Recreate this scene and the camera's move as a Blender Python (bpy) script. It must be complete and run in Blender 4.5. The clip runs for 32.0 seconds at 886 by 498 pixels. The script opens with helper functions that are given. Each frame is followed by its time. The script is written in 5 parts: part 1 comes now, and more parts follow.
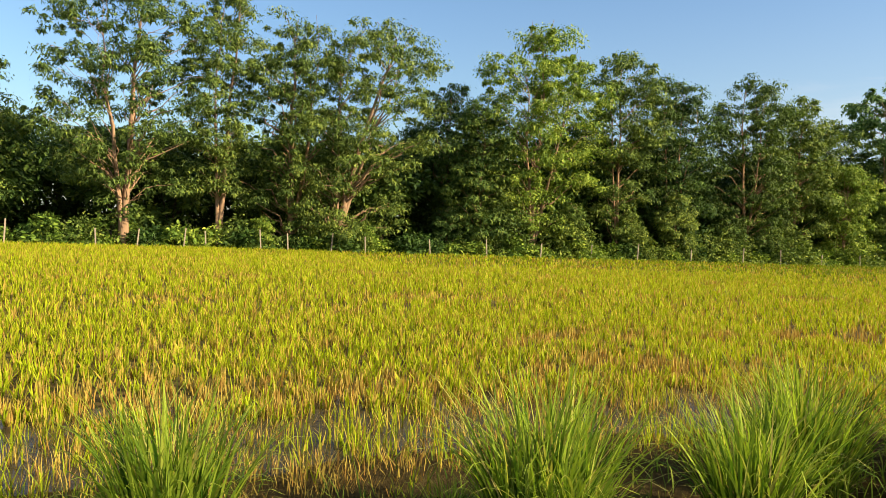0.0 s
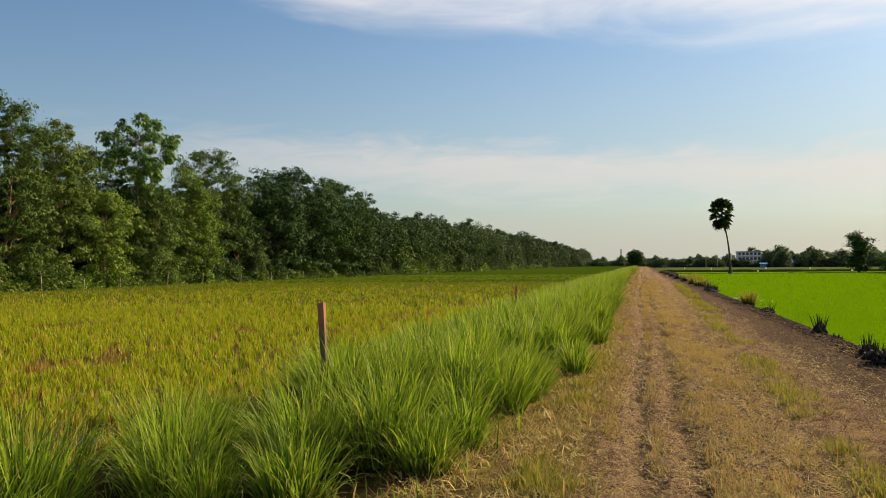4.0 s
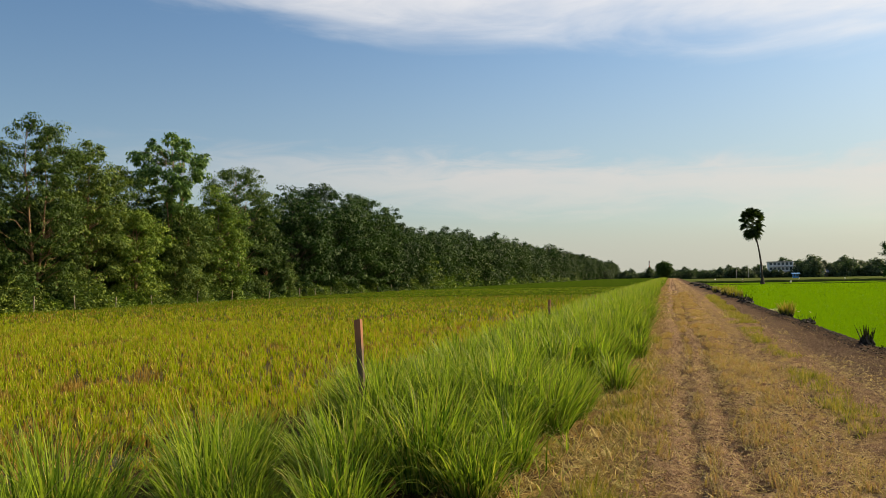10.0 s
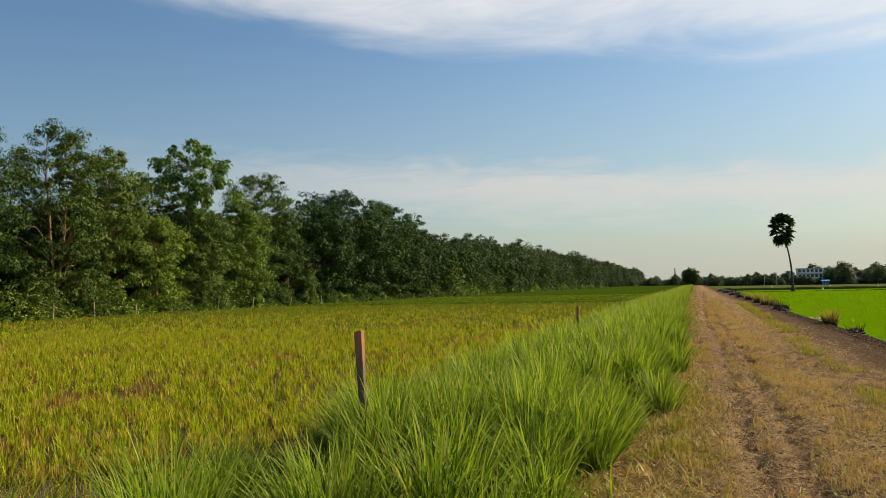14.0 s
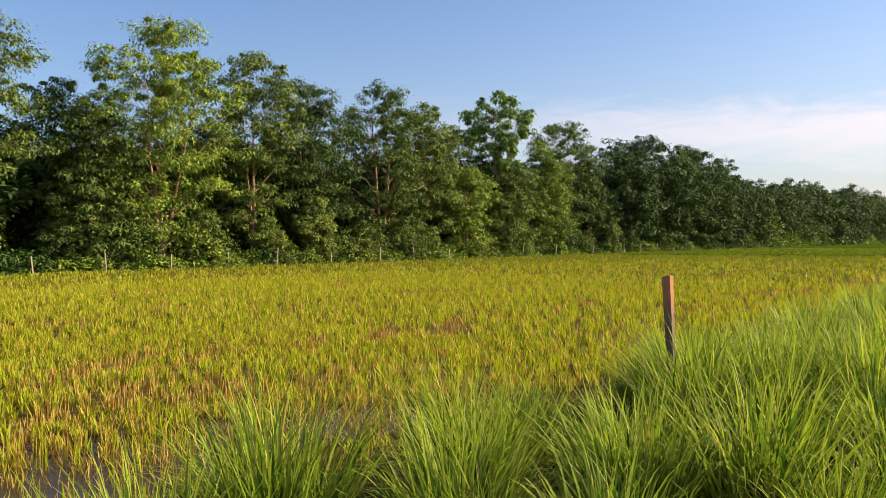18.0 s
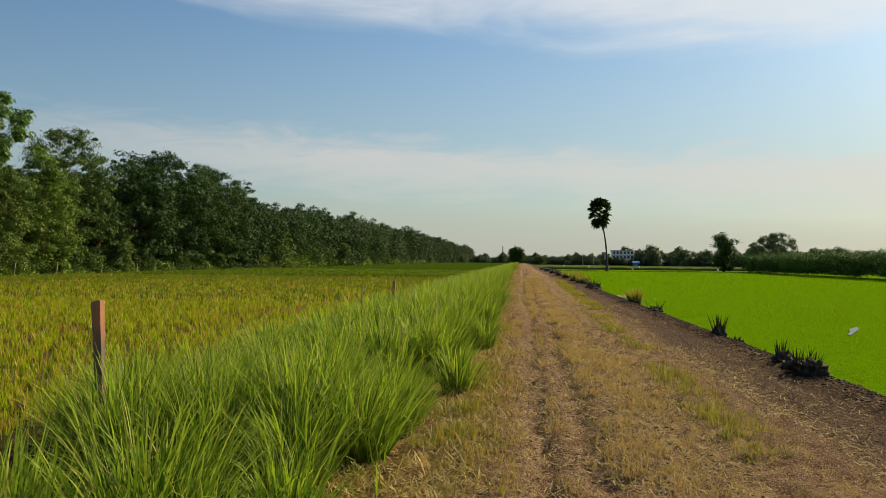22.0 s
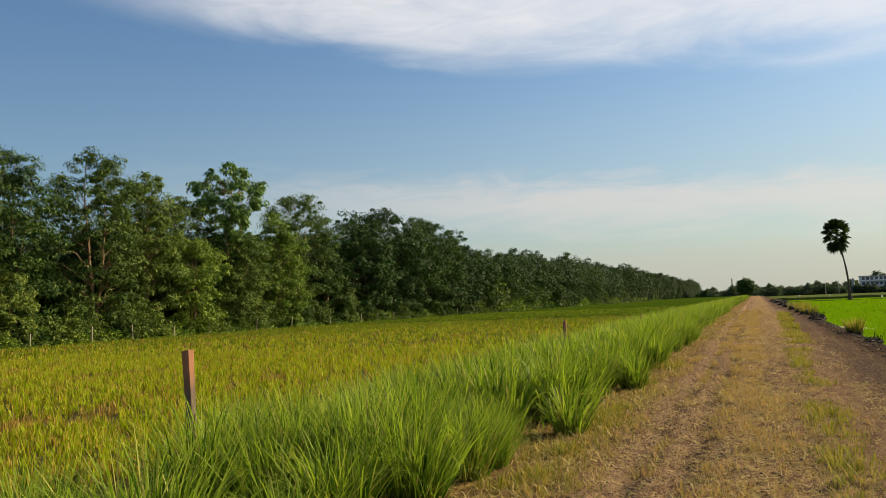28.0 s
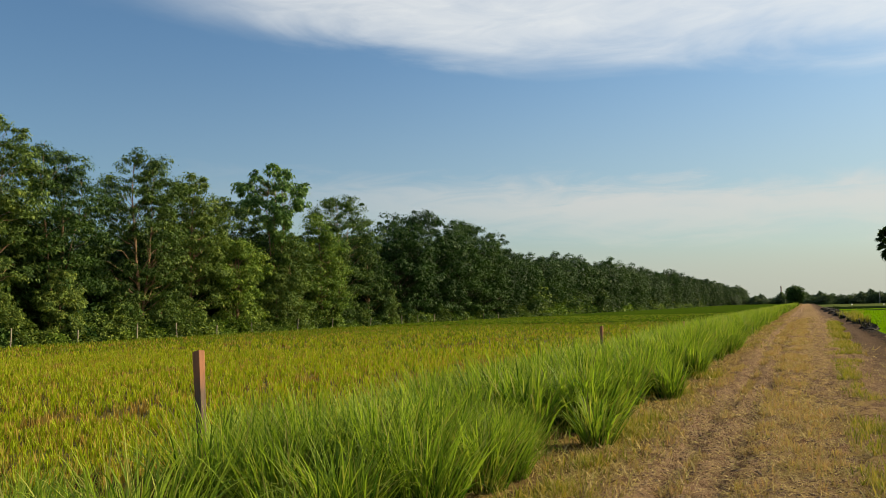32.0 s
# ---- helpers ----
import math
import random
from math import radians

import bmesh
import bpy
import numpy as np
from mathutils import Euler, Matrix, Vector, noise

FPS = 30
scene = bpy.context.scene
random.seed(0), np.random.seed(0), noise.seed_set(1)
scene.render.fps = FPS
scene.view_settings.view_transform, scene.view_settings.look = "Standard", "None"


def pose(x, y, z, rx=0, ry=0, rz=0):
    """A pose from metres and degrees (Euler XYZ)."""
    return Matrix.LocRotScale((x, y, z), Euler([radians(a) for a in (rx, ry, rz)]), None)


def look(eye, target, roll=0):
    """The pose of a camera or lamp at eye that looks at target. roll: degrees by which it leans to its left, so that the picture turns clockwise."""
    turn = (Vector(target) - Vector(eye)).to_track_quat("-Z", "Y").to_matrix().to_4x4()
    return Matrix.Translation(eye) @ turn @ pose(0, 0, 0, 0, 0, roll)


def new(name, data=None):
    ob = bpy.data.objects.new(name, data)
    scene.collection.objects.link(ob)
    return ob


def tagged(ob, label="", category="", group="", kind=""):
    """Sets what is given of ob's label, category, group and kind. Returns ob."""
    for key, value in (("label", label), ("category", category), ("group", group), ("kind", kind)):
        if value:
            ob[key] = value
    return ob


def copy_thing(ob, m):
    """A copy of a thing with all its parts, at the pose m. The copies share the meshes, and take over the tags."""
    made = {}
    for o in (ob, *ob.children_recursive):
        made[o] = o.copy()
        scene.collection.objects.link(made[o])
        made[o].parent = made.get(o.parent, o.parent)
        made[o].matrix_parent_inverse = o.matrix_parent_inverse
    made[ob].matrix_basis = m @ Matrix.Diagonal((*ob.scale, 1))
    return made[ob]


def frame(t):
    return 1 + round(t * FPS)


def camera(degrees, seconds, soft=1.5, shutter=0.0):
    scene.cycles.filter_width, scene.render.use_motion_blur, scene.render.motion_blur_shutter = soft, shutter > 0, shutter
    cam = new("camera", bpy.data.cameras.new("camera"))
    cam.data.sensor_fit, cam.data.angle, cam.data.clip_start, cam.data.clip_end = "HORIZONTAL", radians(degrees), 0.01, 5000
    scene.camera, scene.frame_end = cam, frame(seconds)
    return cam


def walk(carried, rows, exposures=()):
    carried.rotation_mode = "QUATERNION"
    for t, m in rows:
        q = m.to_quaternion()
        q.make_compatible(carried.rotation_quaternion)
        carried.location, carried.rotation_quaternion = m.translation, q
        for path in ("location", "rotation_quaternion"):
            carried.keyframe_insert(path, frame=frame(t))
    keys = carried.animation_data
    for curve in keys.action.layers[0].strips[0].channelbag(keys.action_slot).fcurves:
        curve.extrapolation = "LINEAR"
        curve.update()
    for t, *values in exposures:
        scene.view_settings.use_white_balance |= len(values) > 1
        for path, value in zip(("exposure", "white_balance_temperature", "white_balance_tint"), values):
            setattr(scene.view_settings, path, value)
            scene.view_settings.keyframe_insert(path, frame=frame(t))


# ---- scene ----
cam = camera(60.0, 32.0, soft=0.5)
PATH = [
    (0, (2.605, -0.438, 1.541), (0.785, 0.388, 1.482), 2.4),
    (0.5, (2.499, -0.083, 1.555), (1.039, 1.284, 1.575), 3.4),
    (1, (2.559, 0.151, 1.570), (1.581, 1.895, 1.595), 1.3),
    (1.5, (2.659, 0.125, 1.567), (2.026, 2.023, 1.576), -0.6),
    (2, (2.660, 0.112, 1.570), (2.159, 2.048, 1.589), -1.2),
    (2.5, (2.658, 0.085, 1.571), (2.178, 2.026, 1.594), -0.8),
    (3, (2.661, 0.079, 1.571), (2.168, 2.016, 1.604), -0.6),
    (3.5, (2.659, 0.094, 1.578), (2.159, 2.030, 1.615), -0.5),
    (5.5, (2.651, 0.089, 1.578), (2.149, 2.025, 1.608), -0.5),
    (6, (2.642, 0.088, 1.569), (2.143, 2.025, 1.605), -0.5),
    (6.5, (2.652, 0.088, 1.578), (2.141, 2.021, 1.629), -1.0),
    (7, (2.654, 0.114, 1.576), (2.124, 2.041, 1.640), -1.3),
    (7.5, (2.662, 0.108, 1.590), (2.133, 2.036, 1.650), -1.3),
    (8, (2.661, 0.142, 1.570), (2.133, 2.070, 1.629), -1.3),
    (8.5, (2.647, 0.129, 1.576), (2.098, 2.051, 1.636), -1.3),
    (9, (2.643, 0.158, 1.583), (2.048, 2.066, 1.651), -1.4),
    (9.5, (2.603, 0.171, 1.571), (1.968, 2.067, 1.618), -1.2),
    (10, (2.468, 0.280, 1.581), (1.902, 2.197, 1.655), -1.2),
    (10.5, (2.345, 0.371, 1.597), (1.902, 2.319, 1.701), -1.2),
    (11, (2.286, 0.472, 1.572), (1.893, 2.432, 1.639), -0.5),
    (11.5, (2.259, 0.599, 1.586), (1.765, 2.530, 1.751), -0.5),
    (12, (2.226, 0.767, 1.609), (1.765, 2.704, 1.795), -0.3),
    (12.5, (2.175, 0.948, 1.563), (1.805, 2.911, 1.658), -0.3),
    (13, (2.162, 1.140, 1.571), (1.834, 3.111, 1.636), -0.8),
    (13.5, (2.192, 1.334, 1.547), (1.724, 3.275, 1.659), 0.1),
    (14, (2.164, 1.531, 1.549), (1.541, 3.429, 1.643), -1.2),
    (14.5, (2.064, 1.718, 1.517), (1.361, 3.588, 1.611), -1.5),
    (15, (1.836, 1.989, 1.507), (0.683, 3.613, 1.696), -2.7),
    (15.5, (1.784, 2.200, 1.538), (0.046, 3.173, 1.729), -1.7),
    (17.5, (1.917, 1.799, 1.524), (0.262, 2.921, 1.546), -0.3),
    (18, (1.958, 1.897, 1.479), (0.659, 3.417, 1.451), -0.5),
    (18.5, (1.983, 2.101, 1.462), (0.958, 3.818, 1.476), -1.3),
    (19, (2.055, 2.095, 1.477), (1.190, 3.897, 1.527), -2.4),
    (19.5, (2.185, 1.924, 1.469), (1.354, 3.741, 1.379), -0.3),
    (20, (2.341, 1.901, 1.487), (1.633, 3.769, 1.404), 0.8),
    (20.5, (2.533, 1.957, 1.499), (2.080, 3.904, 1.451), 1.8),
    (21, (2.538, 2.077, 1.496), (2.248, 4.055, 1.438), 1.1),
    (21.5, (2.458, 2.276, 1.518), (2.267, 4.266, 1.543), 0.4),
    (22, (2.435, 2.418, 1.501), (2.230, 4.408, 1.523), 0.5),
    (22.5, (2.478, 2.586, 1.529), (2.194, 4.565, 1.587), 0.9),
    (23, (2.518, 2.727, 1.555), (2.187, 4.699, 1.608), 0.4),
    (23.5, (2.535, 2.867, 1.539), (2.264, 4.846, 1.641), -0.2),
    (24, (2.611, 3.085, 1.566), (2.489, 5.074, 1.736), -0.5),
    (24.5, (2.827, 3.234, 1.530), (2.454, 5.189, 1.721), 1.1),
    (26.5, (3.342, 2.903, 1.480), (2.795, 4.823, 1.591), -1.1),
    (27, (3.523, 2.865, 1.451), (2.802, 4.729, 1.524), 0.7),
    (27.5, (3.648, 2.835, 1.440), (2.865, 4.673, 1.537), 0.2),
    (28, (3.692, 2.749, 1.454), (2.943, 4.598, 1.595), -2.4),
    (28.5, (3.737, 2.580, 1.431), (3.022, 4.446, 1.528), -3.0),
    (29, (3.806, 2.556, 1.459), (3.296, 4.486, 1.578), -2.3),
    (29.5, (3.926, 2.621, 1.461), (3.435, 4.552, 1.638), -1.8),
    (30, (4.002, 2.749, 1.443), (3.446, 4.662, 1.611), -1.1),
    (30.5, (4.029, 2.783, 1.444), (3.465, 4.696, 1.589), -1.0),
    (31, (4.045, 2.788, 1.440), (3.397, 4.676, 1.564), -1.4),
    (31.5, (3.982, 2.894, 1.428), (3.304, 4.772, 1.545), -1.6),
    (32, (3.768, 3.077, 1.452), (2.918, 4.881, 1.604), -1.5),
]
EXPOSURES = [(0, 1.63, 6850, 15), (0.6, 1.55, 7000, 20), (1.5, 1.01, 6900, 15), (9, 0.94, 6800, 13), (10.5, 0.90, 6800, 13), (12, 0.72, 6700, 12), (14.4, 0.91, 6700, 11), (15, 0.93, 6700, 11), (15.3, 1.21, 6700, 12), (15.6, 1.51, 6600, 13), (17.4, 1.51, 6500, 17), (18.2, 1.39, 6600, 26), (19, 1.09, 6700, 22), (20.3, 1.07, 6800, 17), (21.8, 0.78, 6600, 9), (23, 0.77, 6600, 9), (24.2, 0.59, 6500, 7), (26.4, 0.81, 6600, 9), (28, 0.92, 6700, 12), (29.2, 0.87, 6650, 10), (32, 0.88, 6600, 8)]
walk(cam, [(t, look(eye, target, roll)) for t, eye, target, roll in PATH], EXPOSURES)

# ==== world and sun ====
SUN_AZ, SUN_EL = 43.0, 26.0     # degrees from the track's direction (+y) towards +x; above the horizon

world = bpy.data.worlds.new("sky")
scene.world = world
world.use_nodes = True
wt = world.node_tree
wt.nodes.clear()


def wmath(op, a, b=None, c=None, clamp=False):
    n = wt.nodes.new("ShaderNodeMath")
    n.operation, n.use_clamp = op, clamp
    for i, v in enumerate((a, b, c)):
        if v is None:
            continue
        if isinstance(v, (int, float)):
            n.inputs[i].default_value = v
        else:
            wt.links.new(v, n.inputs[i])
    return n.outputs[0]


def wramp(v, lo, hi):
    n = wt.nodes.new("ShaderNodeMapRange")
    n.interpolation_type = "SMOOTHSTEP"
    wt.links.new(v, n.inputs["Value"])
    for key, val in (("From Min", lo), ("From Max", hi)):
        if isinstance(val, (int, float)):
            n.inputs[key].default_value = val
        else:
            wt.links.new(val, n.inputs[key])
    return n.outputs["Result"]


def wmix(fac, a, b):
    n = wt.nodes.new("ShaderNodeMix")
    n.data_type = "RGBA"
    for sock, v in ((n.inputs[0], fac), (n.inputs[6], a), (n.inputs[7], b)):
        if hasattr(v, "links"):
            wt.links.new(v, sock)
        elif isinstance(v, float):
            sock.default_value = v
        else:
            sock.default_value = (*v, 1)
    return n.outputs[2]


sky = wt.nodes.new("ShaderNodeTexSky")
sky.sky_type = "NISHITA"
sky.sun_disc = False
sky.sun_elevation, sky.sun_rotation = radians(SUN_EL), radians(SUN_AZ)
sky.air_density, sky.dust_density, sky.ozone_density, sky.altitude = 1.25, 0.9, 3.0, 20
way = wt.nodes.new("ShaderNodeTexCoord").outputs["Generated"]
split = wt.nodes.new("ShaderNodeSeparateXYZ")
wt.links.new(way, split.inputs[0])
sx, sy, sz = split.outputs
azim = wmath("MULTIPLY", wmath("ARCTAN2", sx, sy), 57.2958)
elev = wmath("MULTIPLY", wmath("ARCSINE", sz), 57.2958)
flat = wt.nodes.new("ShaderNodeCombineXYZ")
for i, v in enumerate((wmath("MULTIPLY", azim, 0.035), wmath("MULTIPLY", elev, 0.16), 0.3)):
    if isinstance(v, float):
        flat.inputs[i].default_value = v
    else:
        wt.links.new(v, flat.inputs[i])


def wnoise(scale, detail, rough=0.5, distort=0.0):
    n = wt.nodes.new("ShaderNodeTexNoise")
    wt.links.new(flat.outputs[0], n.inputs["Vector"])
    n.inputs["Scale"].default_value, n.inputs["Detail"].default_value = scale, detail
    n.inputs["Roughness"].default_value, n.inputs["Distortion"].default_value = rough, distort
    return n.outputs["Fac"]


streak, fine = wnoise(1.6, 5, 0.55, 0.6), wnoise(4.5, 6, 0.6, 0.8)
wob = wmath("MULTIPLY", wmath("SUBTRACT", streak, 0.5), 6.0)
# the broad veil of cirrus: its lower edge falls from 20 to 13 degrees towards the sun
edge = wmath("ADD", wmath("MULTIPLY_ADD", azim, -0.105, 15.6), wob)
veil = wramp(wmath("SUBTRACT", elev, edge), -0.6, 3.2)
veil = wmath("MULTIPLY", veil, wramp(wmath("ADD", azim, wmath("MULTIPLY", wob, 1.2)), -54, -34))
veil = wmath("MULTIPLY", veil, wramp(azim, 200.0, 110.0))
veil = wmath("MULTIPLY", veil, wmath("MULTIPLY_ADD", fine, 0.7, 0.5), clamp=True)
# the thin low bank
top = wmath("ADD", wmath("MULTIPLY_ADD", azim, -0.045, 7.6), wmath("ADD", wmath("MULTIPLY", wob, 0.35), wmath("MULTIPLY", wmath("SUBTRACT", fine, 0.5), 4.5)))
low = wmath("MULTIPLY", wramp(wmath("SUBTRACT", elev, top), 1.5, -1.0), wramp(azim, -50.0, -12.0))
low = wmath("MULTIPLY", low, wramp(wmath("SUBTRACT", elev, top), -4.5, -1.0))
low = wmath("MULTIPLY", low, wmath("MULTIPLY_ADD", fine, 0.5, 0.45), clamp=True)
# haze thickens towards the sun's side
haze = wmath("MULTIPLY", wramp(elev, 22.0, 0.0), wramp(azim, -95.0, 55.0))
haze = wmath("MAXIMUM", haze, wmath("MULTIPLY", wramp(elev, 8.0, 1.0), wramp(azim, -110.0, -20.0)))
CLOUD, LOWCLOUD, HAZE = (8.7, 8.8, 8.8), (7.9, 7.1, 6.5), (4.95, 5.2, 4.70)
tint = wt.nodes.new("ShaderNodeMix")
tint.data_type, tint.blend_type = "RGBA", "MULTIPLY"
tint.inputs[0].default_value = 1.0
wt.links.new(sky.outputs[0], tint.inputs[6])
tint.inputs[7].default_value = (0.80, 0.99, 1.13, 1)
col = wmix(wmath("MULTIPLY", haze, 0.80), tint.outputs[2], HAZE)
col = wmix(wmath("MULTIPLY", low, 0.72), col, LOWCLOUD)
col = wmix(wmath("MULTIPLY", veil, 0.8), col, CLOUD)
back = wt.nodes.new("ShaderNodeBackground")
back.inputs["Strength"].default_value = 0.055
wt.links.new(col, back.inputs["Color"])
wout = wt.nodes.new("ShaderNodeOutputWorld")
wt.links.new(back.outputs[0], wout.inputs["Surface"])

sun = new("sun", bpy.data.lights.new("sun", "SUN"))
sun.data.energy, sun.data.angle, sun.data.color = 5.0, radians(0.6), (1.0, 0.83, 0.53)
sun_way = Vector((math.sin(radians(SUN_AZ)) * math.cos(radians(SUN_EL)), math.cos(radians(SUN_AZ)) * math.cos(radians(SUN_EL)), math.sin(radians(SUN_EL))))
sun.matrix_world = look(sun_way * 60, (0, 0, 0))

# ==== materials ====
class Mat:
    """A node material with a Principled shader; short helpers to wire it."""

    def __init__(self, name, rough=0.8, spec=0.3):
        self.m = bpy.data.materials.new(name)
        self.m.use_nodes = True
        self.t = self.m.node_tree
        self.b = self.t.nodes["Principled BSDF"]
        self.b.inputs["Roughness"].default_value = rough
        self.b.inputs["Specular IOR Level"].default_value = spec

    def put(self, v, sock):
        if hasattr(v, "links"):
            self.t.links.new(v, sock)
        elif isinstance(v, (int, float)):
            sock.default_value = v
        else:
            sock.default_value = (*v, 1) if len(v) == 3 else v

    def node(self, kind):
        return self.t.nodes.new(kind)

    def coords(self, which="Object"):
        return self.node("ShaderNodeTexCoord").outputs[which]

    def place(self):
        return self.node("ShaderNodeNewGeometry").outputs["Position"]

    def island(self):
        return self.node("ShaderNodeNewGeometry").outputs["Random Per Island"]

    def each(self):
        return self.node("ShaderNodeObjectInfo").outputs["Random"]

    def scaled(self, vec, s):
        n = self.node("ShaderNodeMapping")
        n.inputs["Scale"].default_value = s
        self.t.links.new(vec, n.inputs["Vector"])
        return n.outputs[0]

    def noise(self, vec, scale, detail=4, rough=0.55, distort=0.0):
        n = self.node("ShaderNodeTexNoise")
        self.t.links.new(vec, n.inputs["Vector"])
        for k, v in (("Scale", scale), ("Detail", detail), ("Roughness", rough), ("Distortion", distort)):
            n.inputs[k].default_value = v
        return n.outputs["Fac"]

    def step(self, v, lo, hi, a=0.0, b=1.0):
        n = self.node("ShaderNodeMapRange")
        n.interpolation_type = "SMOOTHSTEP"
        self.t.links.new(v, n.inputs["Value"])
        for k, x in (("From Min", lo), ("From Max", hi), ("To Min", a), ("To Max", b)):
            n.inputs[k].default_value = x
        return n.outputs["Result"]

    def math(self, op, a, b=0.0, clamp=False):
        n = self.node("ShaderNodeMath")
        n.operation, n.use_clamp = op, clamp
        self.put(a, n.inputs[0])
        self.put(b, n.inputs[1])
        return n.outputs[0]

    def mix(self, fac, a, b):
        n = self.node("ShaderNodeMix")
        n.data_type = "RGBA"
        for sock, v in ((n.inputs[0], fac), (n.inputs[6], a), (n.inputs[7], b)):
            self.put(v, sock)
        return n.outputs[2]

    def ramp(self, fac, *stops):
        n = self.node("ShaderNodeValToRGB")
        e = n.color_ramp.elements
        while len(e) < len(stops):
            e.new(0.5)
        for el, (p, c) in zip(e, stops):
            el.position, el.color = p, (*c, 1)
        self.t.links.new(fac, n.inputs[0])
        return n.outputs[0]

    def along(self):
        n = self.node("ShaderNodeSeparateXYZ")
        self.t.links.new(self.coords("UV"), n.inputs[0])
        return n.outputs[1]

    def colour(self, c):
        self.put(c, self.b.inputs["Base Color"])
        return self

    def bump(self, h, strength=0.4, dist=0.02):
        n = self.node("ShaderNodeBump")
        n.inputs["Strength"].default_value, n.inputs["Distance"].default_value = strength, dist
        self.t.links.new(h, n.inputs["Height"])
        self.t.links.new(n.outputs[0], self.b.inputs["Normal"])
        return self

    def leafy(self, c, share=0.45, glow=(1.15, 1.27, 0.65)):
        """Lets light through, as thin leaves do."""
        tr = self.node("ShaderNodeBsdfTranslucent")
        warm = self.node("ShaderNodeMix")
        warm.data_type, warm.blend_type = "RGBA", "MULTIPLY"
        warm.inputs[0].default_value = 1.0
        self.put(c, warm.inputs[6])
        warm.inputs[7].default_value = (*glow, 1)
        self.put(warm.outputs[2], tr.inputs["Color"])
        mx = self.node("ShaderNodeMixShader")
        mx.inputs[0].default_value = share
        self.t.links.new(self.b.outputs[0], mx.inputs[1])
        self.t.links.new(tr.outputs[0], mx.inputs[2])
        out = next(n for n in self.t.nodes if n.type == "OUTPUT_MATERIAL")
        self.t.links.new(mx.outputs[0], out.inputs["Surface"])
        return self


def leaf_mat(name, dark, mid, light, share=0.3, rough=0.55, patch=0.35):
    m = Mat(name, 0.6, 0.10)
    r = m.island()
    big = m.noise(m.place(), patch, 3)
    f = m.math("ADD", m.math("MULTIPLY", r, 0.55), m.math("MULTIPLY", big, 0.55))
    f = m.math("ADD", f, m.math("MULTIPLY", m.math("SUBTRACT", m.each(), 0.5), 0.25))
    c = m.ramp(f, (0.2, dark), (0.55, mid), (0.92, light))
    return m.colour(c).leafy(c, share).m


def blade_mat(name, base, mid, tip, dry, dryness=0.12, share=0.35, rough=0.5, patch=0.5, vary=0.6, lumps=2.5, shade=(0.03, 0.05, 0.01), streaks=0.35, gloss=0.05, glow=(1.3, 1.25, 0.65)):
    """Grass: foot colour, green middle, lighter tips, some blades dry; lumps paint shade into it."""
    m = Mat(name, rough, gloss)
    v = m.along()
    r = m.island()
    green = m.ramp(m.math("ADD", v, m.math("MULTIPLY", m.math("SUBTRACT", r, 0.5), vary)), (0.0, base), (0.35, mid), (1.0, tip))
    dead = m.step(m.math("ADD", m.math("MULTIPLY", r, 0.8), m.math("MULTIPLY", m.noise(m.place(), patch, 3), 0.4)), 1.02 - dryness * 1.6, 1.06 - dryness * 1.2)
    c = m.mix(dead, green, dry)
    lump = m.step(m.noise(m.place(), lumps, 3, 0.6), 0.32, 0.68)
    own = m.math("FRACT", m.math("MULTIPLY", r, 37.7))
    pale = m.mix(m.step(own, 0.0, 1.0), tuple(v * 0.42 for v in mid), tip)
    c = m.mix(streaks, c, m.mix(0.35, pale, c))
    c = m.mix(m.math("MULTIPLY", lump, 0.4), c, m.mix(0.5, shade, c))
    return m.colour(c).leafy(c, share, glow).m


M_LEAF_A = leaf_mat("leaf_feathery", (0.0262, 0.0524, 0.0121), (0.0746, 0.123, 0.0262), (0.202, 0.252, 0.0444), 0.16)
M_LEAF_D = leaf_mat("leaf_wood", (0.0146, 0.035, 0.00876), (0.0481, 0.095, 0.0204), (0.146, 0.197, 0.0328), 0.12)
M_LEAF_B = leaf_mat("leaf_bright", (0.0262, 0.0627, 0.0102), (0.0915, 0.161, 0.0233), (0.24, 0.306, 0.0437), 0.18)
M_LEAF_C = leaf_mat("leaf_dark", (0.00995, 0.0265, 0.00663), (0.0249, 0.0614, 0.0124), (0.0704, 0.124, 0.0232), 0.1)
M_LEAF_E = leaf_mat("leaf_large", (0.034, 0.080, 0.024), (0.095, 0.175, 0.048), (0.22, 0.31, 0.09), 0.2)
# distance haze put into the leaf colour: paler and greyer green
M_LEAF_HAZED = leaf_mat("leaf_hazed", (0.030, 0.050, 0.026), (0.055, 0.085, 0.042), (0.085, 0.12, 0.058), 0.3)
M_HEDGE = leaf_mat("leaf_hedge", (0.018, 0.046, 0.008), (0.046, 0.108, 0.014), (0.092, 0.17, 0.022), 0.12)
M_PALM = leaf_mat("leaf_palm", (0.0118, 0.0222, 0.00888), (0.0296, 0.0488, 0.0163), (0.0666, 0.0888, 0.0296), 0.25)
# inner shade painted as dark foot and lumps, highlights as pale tips
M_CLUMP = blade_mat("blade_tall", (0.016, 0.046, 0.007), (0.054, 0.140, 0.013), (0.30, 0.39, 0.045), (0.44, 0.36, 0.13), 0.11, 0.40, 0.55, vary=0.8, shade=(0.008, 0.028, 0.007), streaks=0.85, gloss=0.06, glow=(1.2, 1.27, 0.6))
M_RATOON = blade_mat("blade_ratoon", (0.126, 0.104, 0.0163), (0.174, 0.263, 0.00592), (0.37, 0.429, 0.0148), (0.4, 0.266, 0.0592), 0.14, lumps=5.0, shade=(0.074, 0.0592, 0.0111))
